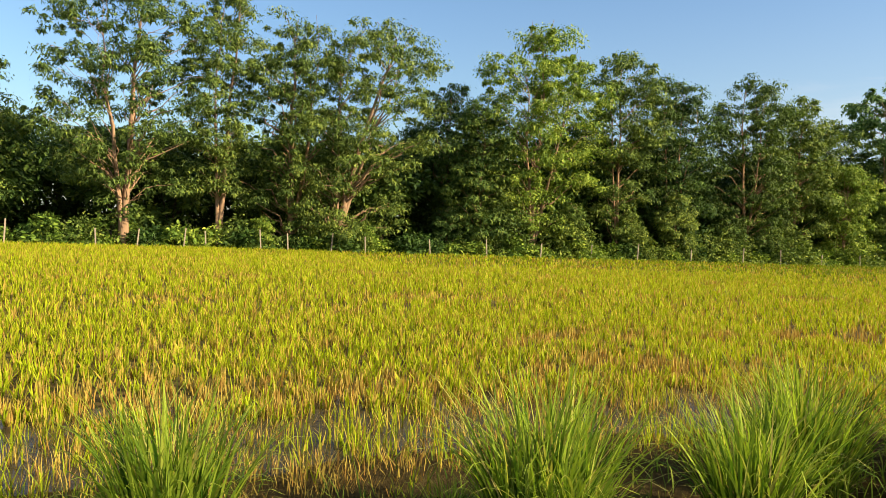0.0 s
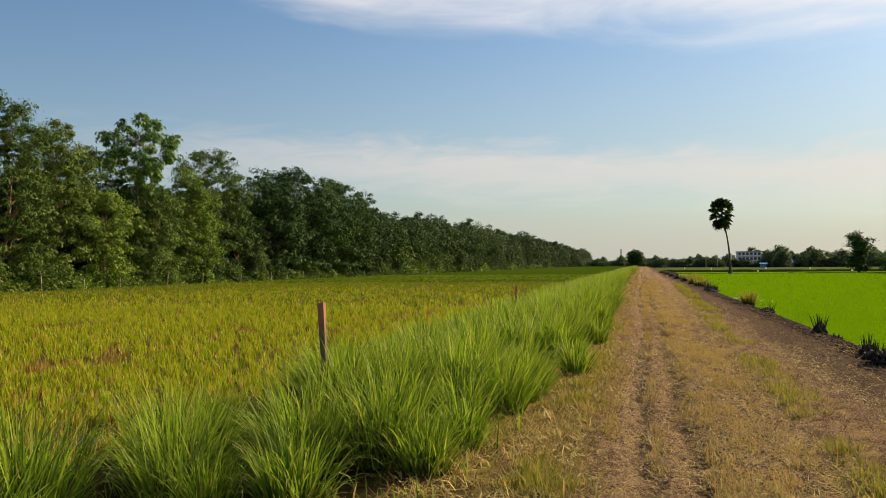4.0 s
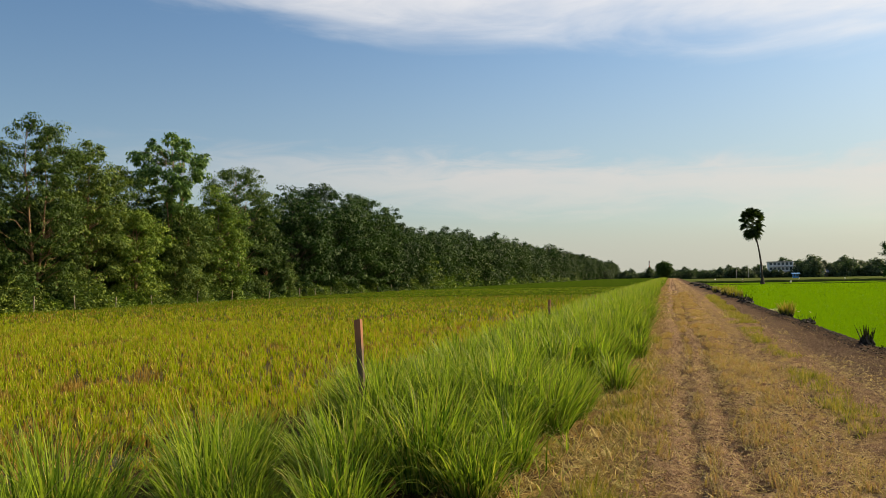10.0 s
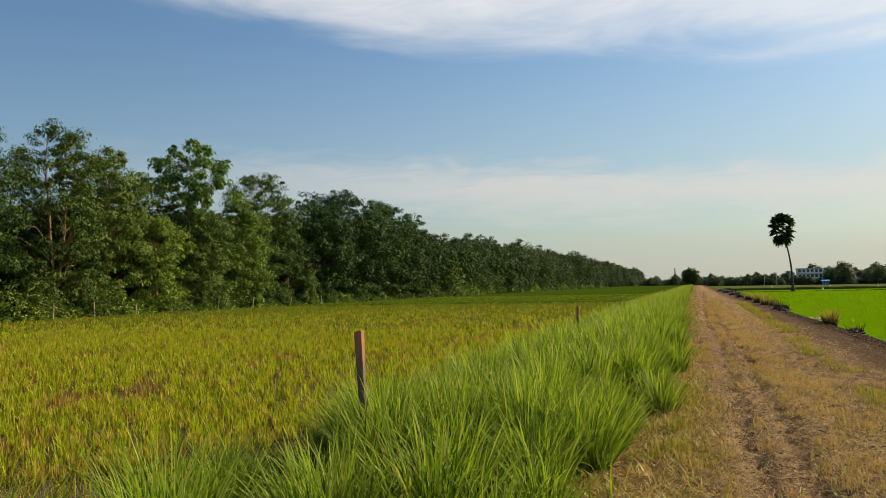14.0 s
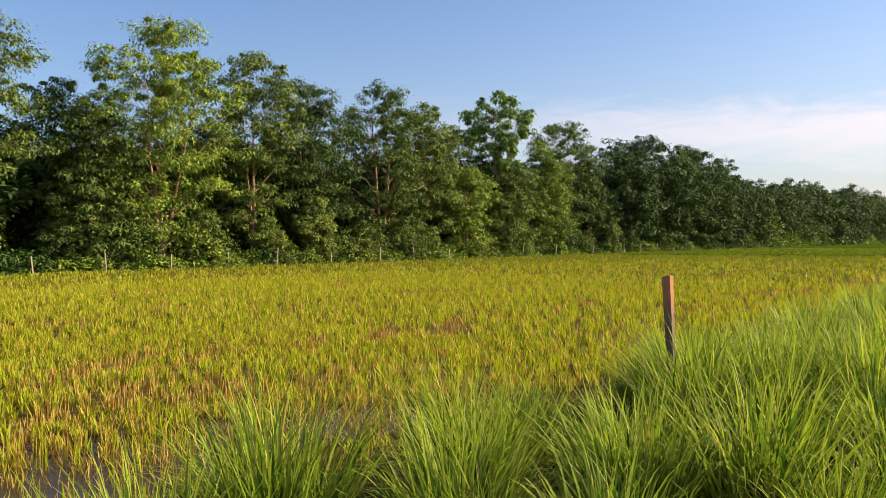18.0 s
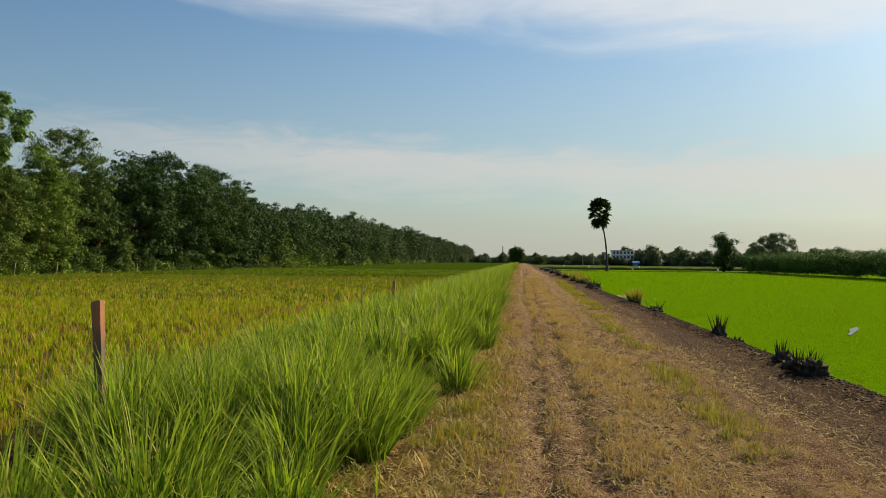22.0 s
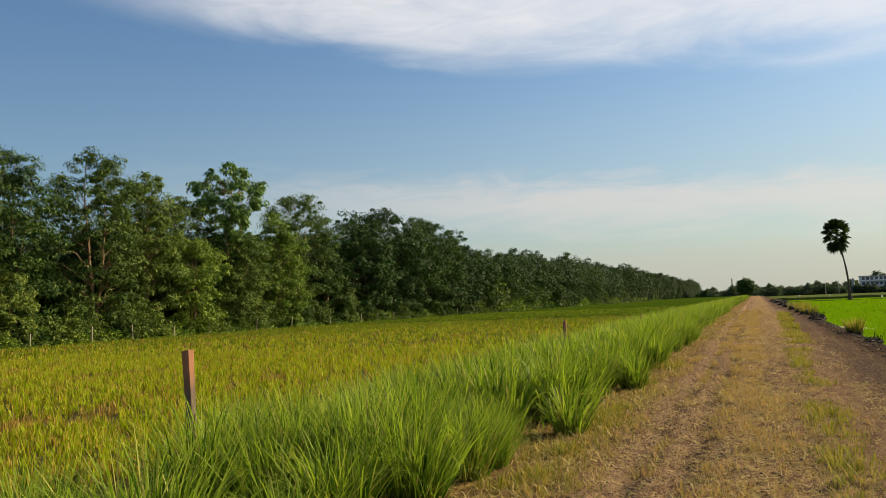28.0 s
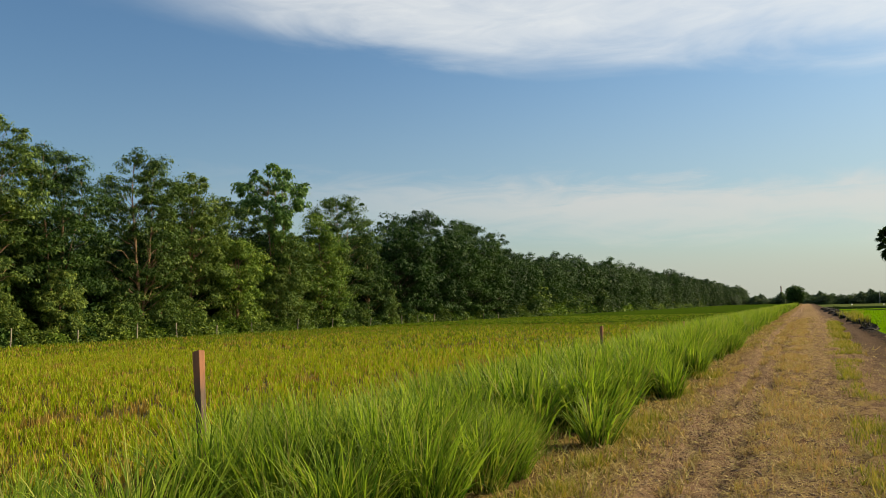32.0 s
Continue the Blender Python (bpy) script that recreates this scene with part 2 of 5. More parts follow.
M_RATOON_FAR = blade_mat("blade_ratoon_far", (0.0566, 0.0723, 0.00884), (0.0786, 0.142, 0.00629), (0.157, 0.22, 0.0113), (0.214, 0.157, 0.0377), 0.08, lumps=0.6, shade=(0.0666, 0.0888, 0.0148))
M_STRAW = blade_mat("blade_straw", (0.111, 0.0814, 0.0148), (0.281, 0.215, 0.0407), (0.414, 0.333, 0.0814), (0.252, 0.133, 0.0333), 0.22, 0.2, 0.7, glow=(1.38, 1.08, 0.65))
M_PADDY = blade_mat("blade_paddy", (0.064, 0.141, 0.00192), (0.0896, 0.186, 0.00192), (0.122, 0.23, 0.00256), (0.109, 0.205, 0.00256), 0.1, 0.45, vary=0.4, shade=(0.0704, 0.166, 0.00192), lumps=0.4)
M_DRYGRASS = blade_mat("blade_dry", (0.245, 0.162, 0.0575), (0.473, 0.358, 0.121), (0.605, 0.493, 0.217), (0.197, 0.205, 0.0447), 0.25, 0.2, 0.7, shade=(0.071, 0.0429, 0.0177), streaks=0.75, lumps=3.2, glow=(1.38, 1.08, 0.65))
M_LOWGREEN = blade_mat("blade_low_green", (0.0888, 0.074, 0.0163), (0.141, 0.163, 0.0192), (0.311, 0.296, 0.0444), (0.4, 0.296, 0.0888), 0.25, 0.3, shade=(0.074, 0.0962, 0.0148), glow=(1.2, 1.2, 0.65))
M_SHORT = blade_mat("blade_short", (0.171, 0.133, 0.0503), (0.341, 0.303, 0.0944), (0.468, 0.422, 0.177), (0.397, 0.266, 0.151), 0.3, 0.25, shade=(0.156, 0.141, 0.0503), glow=(1.38, 1.08, 0.65))
M_BURNT = blade_mat("blade_burnt", (0.00888, 0.0074, 0.00592), (0.0163, 0.0133, 0.00888), (0.037, 0.0333, 0.0163), (0.0444, 0.0518, 0.0185), 0.12, 0.1, 0.8)


def bark(name, a, b, scale=6.0):
    m = Mat(name, 0.9, 0.15)
    p = m.scaled(m.coords("Object"), (1, 1, 0.22))
    n1, n2 = m.noise(p, scale, 6, 0.65), m.noise(m.coords("Object"), 0.9, 3)
    c = m.mix(m.math("MULTIPLY", m.math("ADD", n1, n2), 0.5), a, b)
    return m.colour(c).bump(n1, 0.7, 0.03).m


M_BARK = bark("bark_brown", (0.104, 0.06, 0.036), (0.32, 0.208, 0.128))
M_BARK_PALE = bark("bark_pale", (0.13, 0.078, 0.045), (0.29, 0.20, 0.135))
M_BARK_DARK = bark("bark_dark", (0.028, 0.0224, 0.0176), (0.096, 0.072, 0.056))


def build_road_mat():
    m = Mat("track_earth", 0.97, 0.0)
    p = m.place()
    sep = m.node("ShaderNodeSeparateXYZ")
    m.t.links.new(p, sep.inputs[0])
    x = sep.outputs[0]
    long = m.scaled(p, (1.0, 0.22, 1.0))
    n1, n2, n3 = m.noise(p, 0.55, 4), m.noise(p, 4.5, 6, 0.65), m.noise(p, 38, 5, 0.7)
    streak = m.noise(long, 5.0, 6, 0.7)
    crumbs = m.noise(p, 130, 3, 0.6)
    soil = m.mix(m.step(n2, 0.3, 0.7), (0.115, 0.0676, 0.0445), (0.323, 0.208, 0.135))
    soil = m.mix(m.step(n3, 0.46, 0.72), soil, (0.43, 0.323, 0.215))
    soil = m.mix(m.step(crumbs, 0.50, 0.62), soil, (0.0461, 0.0284, 0.0192))
    chaff = m.noise(m.scaled(p, (1.0, 0.35, 1.0)), 60, 4, 0.7)
    soil = m.mix(m.math("MULTIPLY", m.step(chaff, 0.56, 0.66), 0.8), soil, (0.385, 0.276, 0.131))
    thatch = m.mix(n3, (0.231, 0.158, 0.0422), (0.477, 0.353, 0.115))
    cover = m.step(m.math("ADD", m.math("MULTIPLY", streak, 0.6), m.math("MULTIPLY", n2, 0.4)), 0.44, 0.66)
    west = m.step(x, 2.5, 1.9)
    mid = m.math("MULTIPLY", m.step(x, 2.9, 3.4), m.step(x, 5.1, 4.3))
    cover = m.math("MULTIPLY", cover, m.math("ADD", m.math("MULTIPLY", m.math("MAXIMUM", m.math("MULTIPLY", west, 0.6), m.math("MULTIPLY", mid, 0.85)), 0.85), 0.06), True)
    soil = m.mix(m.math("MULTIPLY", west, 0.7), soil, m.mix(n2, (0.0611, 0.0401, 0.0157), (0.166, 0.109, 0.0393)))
    c = m.mix(cover, soil, thatch)
    ash = m.math("MULTIPLY", m.step(m.math("ADD", x, m.math("MULTIPLY", n1, 0.9)), 6.0, 6.9), m.step(n2, 0.3, 0.6))
    scorch = m.math("MULTIPLY", m.step(m.math("ADD", x, m.math("MULTIPLY", n1, 0.9)), 4.75, 5.9), m.step(n2, 0.2, 0.75, 0.45, 0.8))
    # dark earth under the grass band, with shade between tussocks painted in
    soil_shade = m.math("MULTIPLY", m.step(m.math("ADD", x, m.math("MULTIPLY", n2, 0.8)), 1.7, 0.9), 0.9)
    c = m.mix(soil_shade, c, m.mix(n2, (0.0244, 0.0192, 0.00873), (0.0655, 0.0524, 0.021)))
    c = m.mix(scorch, c, m.mix(n3, (0.048, 0.036, 0.031), (0.105, 0.078, 0.066)))
    c = m.mix(m.math("MULTIPLY", ash, 0.85), c, (0.028, 0.021, 0.0175))
    h = m.math("ADD", m.math("MULTIPLY", n2, 0.7), m.math("MULTIPLY", n3, 0.5))
    return m.colour(c).bump(h, 1.0, 0.14).m


def build_mud_mat():
    m = Mat("wet_mud", 0.9, 0.08)
    p = m.place()
    n1, n2 = m.noise(p, 0.25, 4), m.noise(p, 5, 6, 0.65)
    c = m.mix(n2, (0.0259, 0.0192, 0.00666), (0.0814, 0.0607, 0.0178))
    c = m.mix(m.step(n1, 0.4, 0.65), c, (0.0814, 0.074, 0.0178))
    return m.colour(c).bump(n2, 0.6, 0.05).m


def build_canopy_mat(name, a, b, brown, scale, amount):
    """The mass of a crop seen from far off, where single blades are lost."""
    m = Mat(name, 0.95, 0.0)
    p = m.place()
    n1, n2, n3 = m.noise(p, 0.09, 4, 0.6, 0.5), m.noise(p, scale, 5, 0.7), m.noise(p, 0.5, 4)
    c = m.mix(m.step(n2, 0.3, 0.7), a, b)
    c = m.mix(m.math("MULTIPLY", m.step(m.math("ADD", m.math("MULTIPLY", n1, 0.7), m.math("MULTIPLY", n3, 0.3)), 0.5, 0.68), amount), c, brown)
    return m.colour(c).bump(n2, 0.9, 0.12).m


def build_water_mat():
    m = Mat("ditch_water", 0.2, 0.08)
    p = m.place()
    m.colour(m.mix(m.noise(p, 0.7, 3), (0.020, 0.016, 0.010), (0.05, 0.04, 0.022)))
    return m.bump(m.noise(p, 3.0, 2), 0.05, 0.02).m


M_ROAD, M_MUD, M_WATER = build_road_mat(), build_mud_mat(), build_water_mat()
M_FIELD_W = build_canopy_mat("stubble_field", (0.0252, 0.0482, 0.00413), (0.0413, 0.0713, 0.00551), (0.0505, 0.0505, 0.0101), 6.0, 0.4)
M_FIELD_E = build_canopy_mat("young_rice_field", (0.074, 0.155, 0.00222), (0.104, 0.207, 0.00296), (0.104, 0.17, 0.00592), 9.0, 0.5)
M_PLAIN = build_canopy_mat("far_plain", (0.0518, 0.074, 0.0222), (0.0888, 0.111, 0.0333), (0.104, 0.0814, 0.0444), 0.8, 0.8)


def plain(name, c, rough=0.7, grime=0.25, scale=1.5, spec=0.3, metal=0.0):
    m = Mat(name, rough, spec)
    p = m.coords("Object")
    n = m.noise(p, scale, 6, 0.65)
    m.b.inputs["Metallic"].default_value = metal
    m.colour(m.mix(m.math("MULTIPLY", n, grime * 2, True), c, tuple(v * 0.45 for v in c)))
    return m.bump(m.noise(p, scale * 14, 4), 0.15, 0.01).m


M_WHITE = plain("painted_render", (0.72, 0.73, 0.72), 0.8, 0.2, 0.3)
M_CONCRETE = plain("concrete", (0.42, 0.41, 0.38), 0.9, 0.3, 2.0)
M_FENCE = plain("weathered_post", (0.288, 0.248, 0.192), 0.9, 0.35, 3.0)
M_GLASS = plain("window_glass", (0.05, 0.07, 0.09), 0.15, 0.1, 0.5, 0.6)
M_BLUE = plain("blue_sheet", (0.05, 0.24, 0.55), 0.5, 0.2, 0.6)
M_BLUEROOF = plain("blue_roof", (0.12, 0.20, 0.36), 0.5, 0.25, 0.4)
M_ROOF = plain("roof_sheet", (0.36, 0.33, 0.30), 0.6, 0.3, 0.4)
M_STEEL = plain("galvanised_steel", (0.42, 0.42, 0.42), 0.5, 0.2, 1.0, 0.5, 0.6)
M_REDWHITE = plain("red_paint", (0.5, 0.12, 0.08), 0.6, 0.2, 1.0)
M_CLOTH = plain("white_cloth", (0.75, 0.75, 0.72), 0.9, 0.15, 2.0)
M_ASH = plain("burnt_earth", (0.030, 0.024, 0.020), 0.95, 0.3, 4.0)
M_BUND = build_canopy_mat("grassy_bund", (0.0259, 0.0407, 0.0104), (0.0518, 0.0703, 0.0163), (0.0518, 0.037, 0.0222), 1.5, 0.8)
M_CLOD = plain("earth_clod", (0.192, 0.132, 0.088), 0.95, 0.35, 9.0)
M_DRYSTRAW = plain("pale_straw", (0.44, 0.368, 0.224), 0.9, 0.2, 5.0)


def build_stake_mat():
    m = Mat("stake_wood", 0.85, 0.2)
    p = m.scaled(m.coords("Object"), (9, 9, 0.9))
    n, big = m.noise(p, 5, 6, 0.65), m.noise(m.coords("Object"), 3.2, 4)
    sep = m.node("ShaderNodeSeparateXYZ")
    m.t.links.new(m.coords("Object"), sep.inputs[0])
    c = m.mix(n, (0.14, 0.060, 0.036), (0.36, 0.165, 0.09))
    old = m.step(m.math("ADD", sep.outputs[2], m.math("MULTIPLY", big, 0.5)), 1.75, 1.45)
    c = m.mix(m.math("MULTIPLY", old, 0.85), c, m.mix(n, (0.03, 0.027, 0.023), (0.13, 0.11, 0.09)))
    return m.colour(c).bump(n, 0.6, 0.006).m


M_STAKE = build_stake_mat()

# ==== mesh tools ====
def tri_mesh(name, verts, tris, mat, v_along=None, smooth=False):
    """A mesh from arrays of points and triangles; v_along gives each point's share of its blade's length."""
    verts, tris = np.asarray(verts, np.float32), np.asarray(tris, np.int32)
    me = bpy.data.meshes.new(name)
    me.vertices.add(len(verts))
    me.vertices.foreach_set("co", verts.ravel())
    me.loops.add(tris.size)
    me.loops.foreach_set("vertex_index", tris.ravel())
    me.polygons.add(len(tris))
    me.polygons.foreach_set("loop_start", np.arange(0, tris.size, 3, dtype=np.int32))
    me.polygons.foreach_set("loop_total", np.full(len(tris), 3, np.int32))
    if v_along is not None:
        uv = me.uv_layers.new(name="UVMap")
        flat_uv = np.zeros((tris.size, 2), np.float32)
        flat_uv[:, 1] = np.asarray(v_along, np.float32)[tris.ravel()]
        uv.data.foreach_set("uv", flat_uv.ravel())
    me.update(calc_edges=True)
    if smooth:
        me.polygons.foreach_set("use_smooth", np.ones(len(tris), bool))
    me.materials.append(mat)
    return me


def part(name, data, parent=None, label="", m=None):
    """Links a mesh as one object, under a thing or a part if given."""
    ob = new(name, data)
    if parent is not None:
        ob.parent = parent
    if m is not None:
        ob.matrix_basis = m
    return tagged(ob, label)


def bm_mesh(name, bm, mat):
    me = bpy.data.meshes.new(name)
    bm.to_mesh(me)
    bm.free()
    me.materials.append(mat)
    return me


def box(bm, x0, y0, z0, x1, y1, z1, bevel=0.0):
    r = bmesh.ops.create_cube(bm, size=1.0)
    bmesh.ops.transform(bm, verts=r["verts"], matrix=Matrix.Translation(((x0 + x1) / 2, (y0 + y1) / 2, (z0 + z1) / 2)) @ Matrix.Diagonal((x1 - x0, y1 - y0, z1 - z0, 1)))
    if bevel:
        bmesh.ops.bevel(bm, geom=list({e for v in r["verts"] for e in v.link_edges}), offset=bevel, segments=2, affect="EDGES")
    return r["verts"]


def box_mesh(name, size, mat, bevel=0.0):
    bm = bmesh.new()
    box(bm, -size[0] / 2, -size[1] / 2, 0, size[0] / 2, size[1] / 2, size[2], bevel)
    return bm_mesh(name, bm, mat)


def blades(rng, base, height, width, lean, curl, segs=3, azim=None, bend=1.5):
    """Grass blades as narrow tapered strips that lean and bend over. Returns points, triangles and the share along the blade."""
    n = len(base)
    az = rng.uniform(0, 2 * np.pi, n) if azim is None else azim
    out = np.stack([np.cos(az), np.sin(az), np.zeros(n)], 1)
    side_az = az + np.pi / 2 + rng.normal(0, 0.5, n)
    side = np.stack([np.cos(side_az), np.sin(side_az), np.zeros(n)], 1)
    pos = base.copy()
    rows = []
    for k in range(segs + 1):
        s = k / segs
        w = width * (1 - s) ** 0.6 * (0.75 + 0.5 * min(1.0, s * 3)) * 0.5
        rows.append((pos.copy(), w, s))
        th = lean + curl * (s + 0.5 / segs) ** bend
        step = (height / segs)[:, None]
        pos = pos + step * (np.sin(th)[:, None] * out + np.cos(th)[:, None] * np.array([0, 0, 1.0]))
    per = 2 * segs + 1
    V = np.zeros((n, per, 3))
    A = np.zeros((n, per))
    for k, (p, w, s) in enumerate(rows[:-1]):
        V[:, 2 * k] = p - side * w[:, None]
        V[:, 2 * k + 1] = p + side * w[:, None]
        A[:, 2 * k:2 * k + 2] = s
    V[:, -1], A[:, -1] = rows[-1][0], 1
    T = []
    for k in range(segs - 1):
        a = 2 * k
        T += [(a, a + 1, a + 3), (a, a + 3, a + 2)]
    T.append((per - 3, per - 2, per - 1))
    F = (np.arange(n)[:, None, None] * per + np.array(T)[None]).reshape(-1, 3)
    return V.reshape(-1, 3), F, A.ravel()


def joined(pieces):
    V, F, A, o = [], [], [], 0
    for v, f, a in pieces:
        V.append(v), F.append(f + o), A.append(a)
        o += len(v)
    return np.concatenate(V), np.concatenate(F), np.concatenate(A)


def tubes(lines, sides=6):
    """Tapered tubes along polylines: each line is a list of (x, y, z, radius)."""
    V, F, o = [], [], 0
    ring = np.arange(sides) * 2 * np.pi / sides
    for line in lines:
        L = np.asarray(line, float)
        p, r = L[:, :3], L[:, 3]
        d = np.gradient(p, axis=0)
        d /= np.linalg.norm(d, axis=1)[:, None] + 1e-9
        ref = np.where(np.abs(d[:, 2:3]) > 0.9, np.array([[1.0, 0, 0]]), np.array([[0, 0, 1.0]]))
        u = np.cross(d, ref)
        u /= np.linalg.norm(u, axis=1)[:, None] + 1e-9
        w = np.cross(d, u)
        q = p[:, None] + r[:, None, None] * (np.cos(ring)[None, :, None] * u[:, None] + np.sin(ring)[None, :, None] * w[:, None])
        V.append(q.reshape(-1, 3))
        n = len(L)
        i, j = np.meshgrid(np.arange(n - 1), np.arange(sides), indexing="ij")
        a, b = o + i * sides + j, o + i * sides + (j + 1) % sides
        F.append(np.stack([np.stack([a, b, b + sides], -1), np.stack([a, b + sides, a + sides], -1)], 2).reshape(-1, 3))
        o += n * sides
    return np.concatenate(V), np.concatenate(F)


def leaves(rng, centre, radius, count, size, flat=0.6, droop=0.25, shell=0.35):
    """Diamond leaves scattered in soft clumps about the centres."""
    c = np.repeat(centre, count, 0)
    R = np.repeat(radius, count)
    n = len(c)
    d = rng.normal(0, 1, (n, 3))
    d /= np.linalg.norm(d, axis=1)[:, None]
    rad = R * rng.uniform(0.15, 1, n) ** 0.5
    d[:, 2] = np.where(d[:, 2] < 0, d[:, 2] * shell, d[:, 2])      # the underside of a clump stays bare
    off = d * rad[:, None] * np.array([1, 1, flat])
    p = c + off
    axis = d * np.array([1, 1, 0.35]) + rng.normal(0, 0.55, (n, 3)) - np.array([0, 0, droop])
    axis /= np.linalg.norm(axis, axis=1)[:, None]
    nor = rng.normal(0, 0.55, (n, 3)) + np.array([0, 0, 0.8]) + d * 0.4
    side = np.cross(axis, nor)
    side /= np.linalg.norm(side, axis=1)[:, None] + 1e-9
    ln = size * rng.uniform(0.6, 1.35, n)[:, None]
    wd = ln * rng.uniform(0.17, 0.30, n)[:, None]
    sag = np.array([0, 0, -0.12]) * ln
    V = np.stack([p, p + axis * ln * 0.45 + side * wd, p + axis * ln + sag, p + axis * ln * 0.45 - side * wd], 1).reshape(-1, 3)
    F = (np.arange(n)[:, None, None] * 4 + np.array([[0, 1, 2], [0, 2, 3]])[None]).reshape(-1, 3)
    return V, F


def grow(seed, high, crown_at, spread, trunk_r, stems=1, limbs=14, clumps=150, per=46, leaf=0.30, top=0.55, lean=(0, 0), flat=0.55, clump_r=1.0, twiggy=True):
    """The wood and the leaves of a broad-leaved tree standing at the origin. top: how wide the crown stays towards its top."""
    rng = np.random.default_rng(seed)
    lines, tips = [], []
    for s in range(stems):
        az0 = rng.uniform(0, 6.28)
        sp = 0.0 if stems == 1 else rng.uniform(0.10, 0.22)
        n = 9
        t = np.linspace(0, 1, n)
        h = high * rng.uniform(0.80, 0.9) * (1 if s == 0 else rng.uniform(0.75, 0.95))
        wob = np.cumsum(rng.normal(0, 0.012 * high, (n, 2)), 0) * t[:, None]
        px = wob[:, 0] + (lean[0] + sp * np.cos(az0)) * h * t ** 1.2
        py = wob[:, 1] + (lean[1] + sp * np.sin(az0)) * h * t ** 1.2
        r = trunk_r * (1 if s == 0 else 0.75) * (1 - 0.88 * t) * (1 + 0.5 * np.exp(-t * 18))
        lines.append(np.stack([px, py, h * t, r], 1))
        for k in range(limbs // stems):
            f = crown_at / high + (0.97 - crown_at / high) * ((k + rng.uniform(0, 1)) / (limbs // stems)) ** 0.9
            f = min(f, 0.98)
            i = min(int(f * (n - 1)), n - 2)
            w = f * (n - 1) - i
            b = lines[-1 - k][i] * (1 - w) + lines[-1 - k][i + 1] * w
            a = k * 2.4 + rng.uniform(-0.5, 0.5)
            g = (f * h - crown_at) / max(high - crown_at, 0.1)
            reach = spread * (1 - (1 - top) * max(g, 0)) * rng.uniform(0.6, 1.1) * (0.75 if g < 0.1 else 1)
            rise = reach * rng.uniform(0.25, 0.75)
            m = 6
            u = np.linspace(0, 1, m)
            bend = rng.normal(0, 0.08 * reach, (m, 2)) * u[:, None]
            lx = b[0] + np.cos(a) * reach * u + bend[:, 0]
            ly = b[1] + np.sin(a) * reach * u + bend[:, 1]
            lz = b[2] + rise * u ** 0.8 + rng.normal(0, 0.1, m) * u
            lines.append(np.stack([lx, ly, lz, np.maximum(0.012, b[3] * 0.55 * (1 - 0.85 * u))], 1))
            for q in (0.42, 0.62, 0.8, 0.92, 1.0):
                tips.append(np.array([np.interp(q, u, lx), np.interp(q, u, ly), np.interp(q, u, lz)]))
        tips.append(np.array([px[-1], py[-1], h + 0.04 * high]))
    tips = np.array(tips)
    pick = tips[rng.integers(0, len(tips), clumps)]
    cen = pick + rng.normal(0, 1, (clumps, 3)) * np.array([0.16, 0.16, 0.11]) * spread
    cen[:, 2] = np.clip(cen[:, 2], crown_at * 0.75, high * 0.99)
    rad = clump_r * rng.uniform(0.45, 1.5, clumps)
    twigs = []
    for c, tip in zip(cen[:60 if twiggy else 0], pick[:60]):
        mid = (c + tip) / 2 + rng.normal(0, 0.1, 3)
        twigs.append([(*tip, 0.025), (*mid, 0.018), (*c, 0.008)])
    return tubes(lines, 6 if twiggy else 4), (tubes(twigs, 3) if twigs else None), leaves(rng, cen, rad, per, leaf, flat)


def puffs(rng, centre, radius, count, size, slim=0.24, droop=0.5):
    """Leaves on the upper and outer skin of small rounded puffs, lying along it and hanging at its rim."""
    c, R = np.repeat(centre, count, 0), np.repeat(radius, count)
    n = len(c)
    d = rng.normal(0, 1, (n, 3)) + np.array([0, 0, 0.45])
    d /= np.linalg.norm(d, axis=1)[:, None]
    d[:, 2] = np.where(d[:, 2] < -0.25, -0.25 + 0.3 * (d[:, 2] + 0.25), d[:, 2])
    p = c + d * (R * (rng.uniform(0.5, 1.1, n) + (rng.uniform(0, 1, n) > 0.9) * rng.uniform(0, 0.6, n)))[:, None] * np.array([1.12, 1.12, 0.72])
    nor = d + np.array([0, 0, 0.45]) + rng.normal(0, 0.38, (n, 3))
    nor /= np.linalg.norm(nor, axis=1)[:, None]
    axis = rng.normal(0, 0.75, (n, 3)) + d * np.array([0.9, 0.9, 0.0]) - np.array([0, 0, droop])
    axis -= nor * np.sum(axis * nor, 1)[:, None]
    axis /= np.linalg.norm(axis, axis=1)[:, None] + 1e-9
    side = np.cross(axis, nor)
    ln = size * rng.uniform(0.6, 1.35, n)[:, None]
    wd = ln * slim * rng.uniform(0.7, 1.25, n)[:, None]
    sag = np.array([0, 0, -0.14]) * ln
    V = np.stack([p - side * wd, p + axis * ln + sag, p + side * wd], 1).reshape(-1, 3)
    F = np.arange(n * 3).reshape(-1, 3)
    return V, F


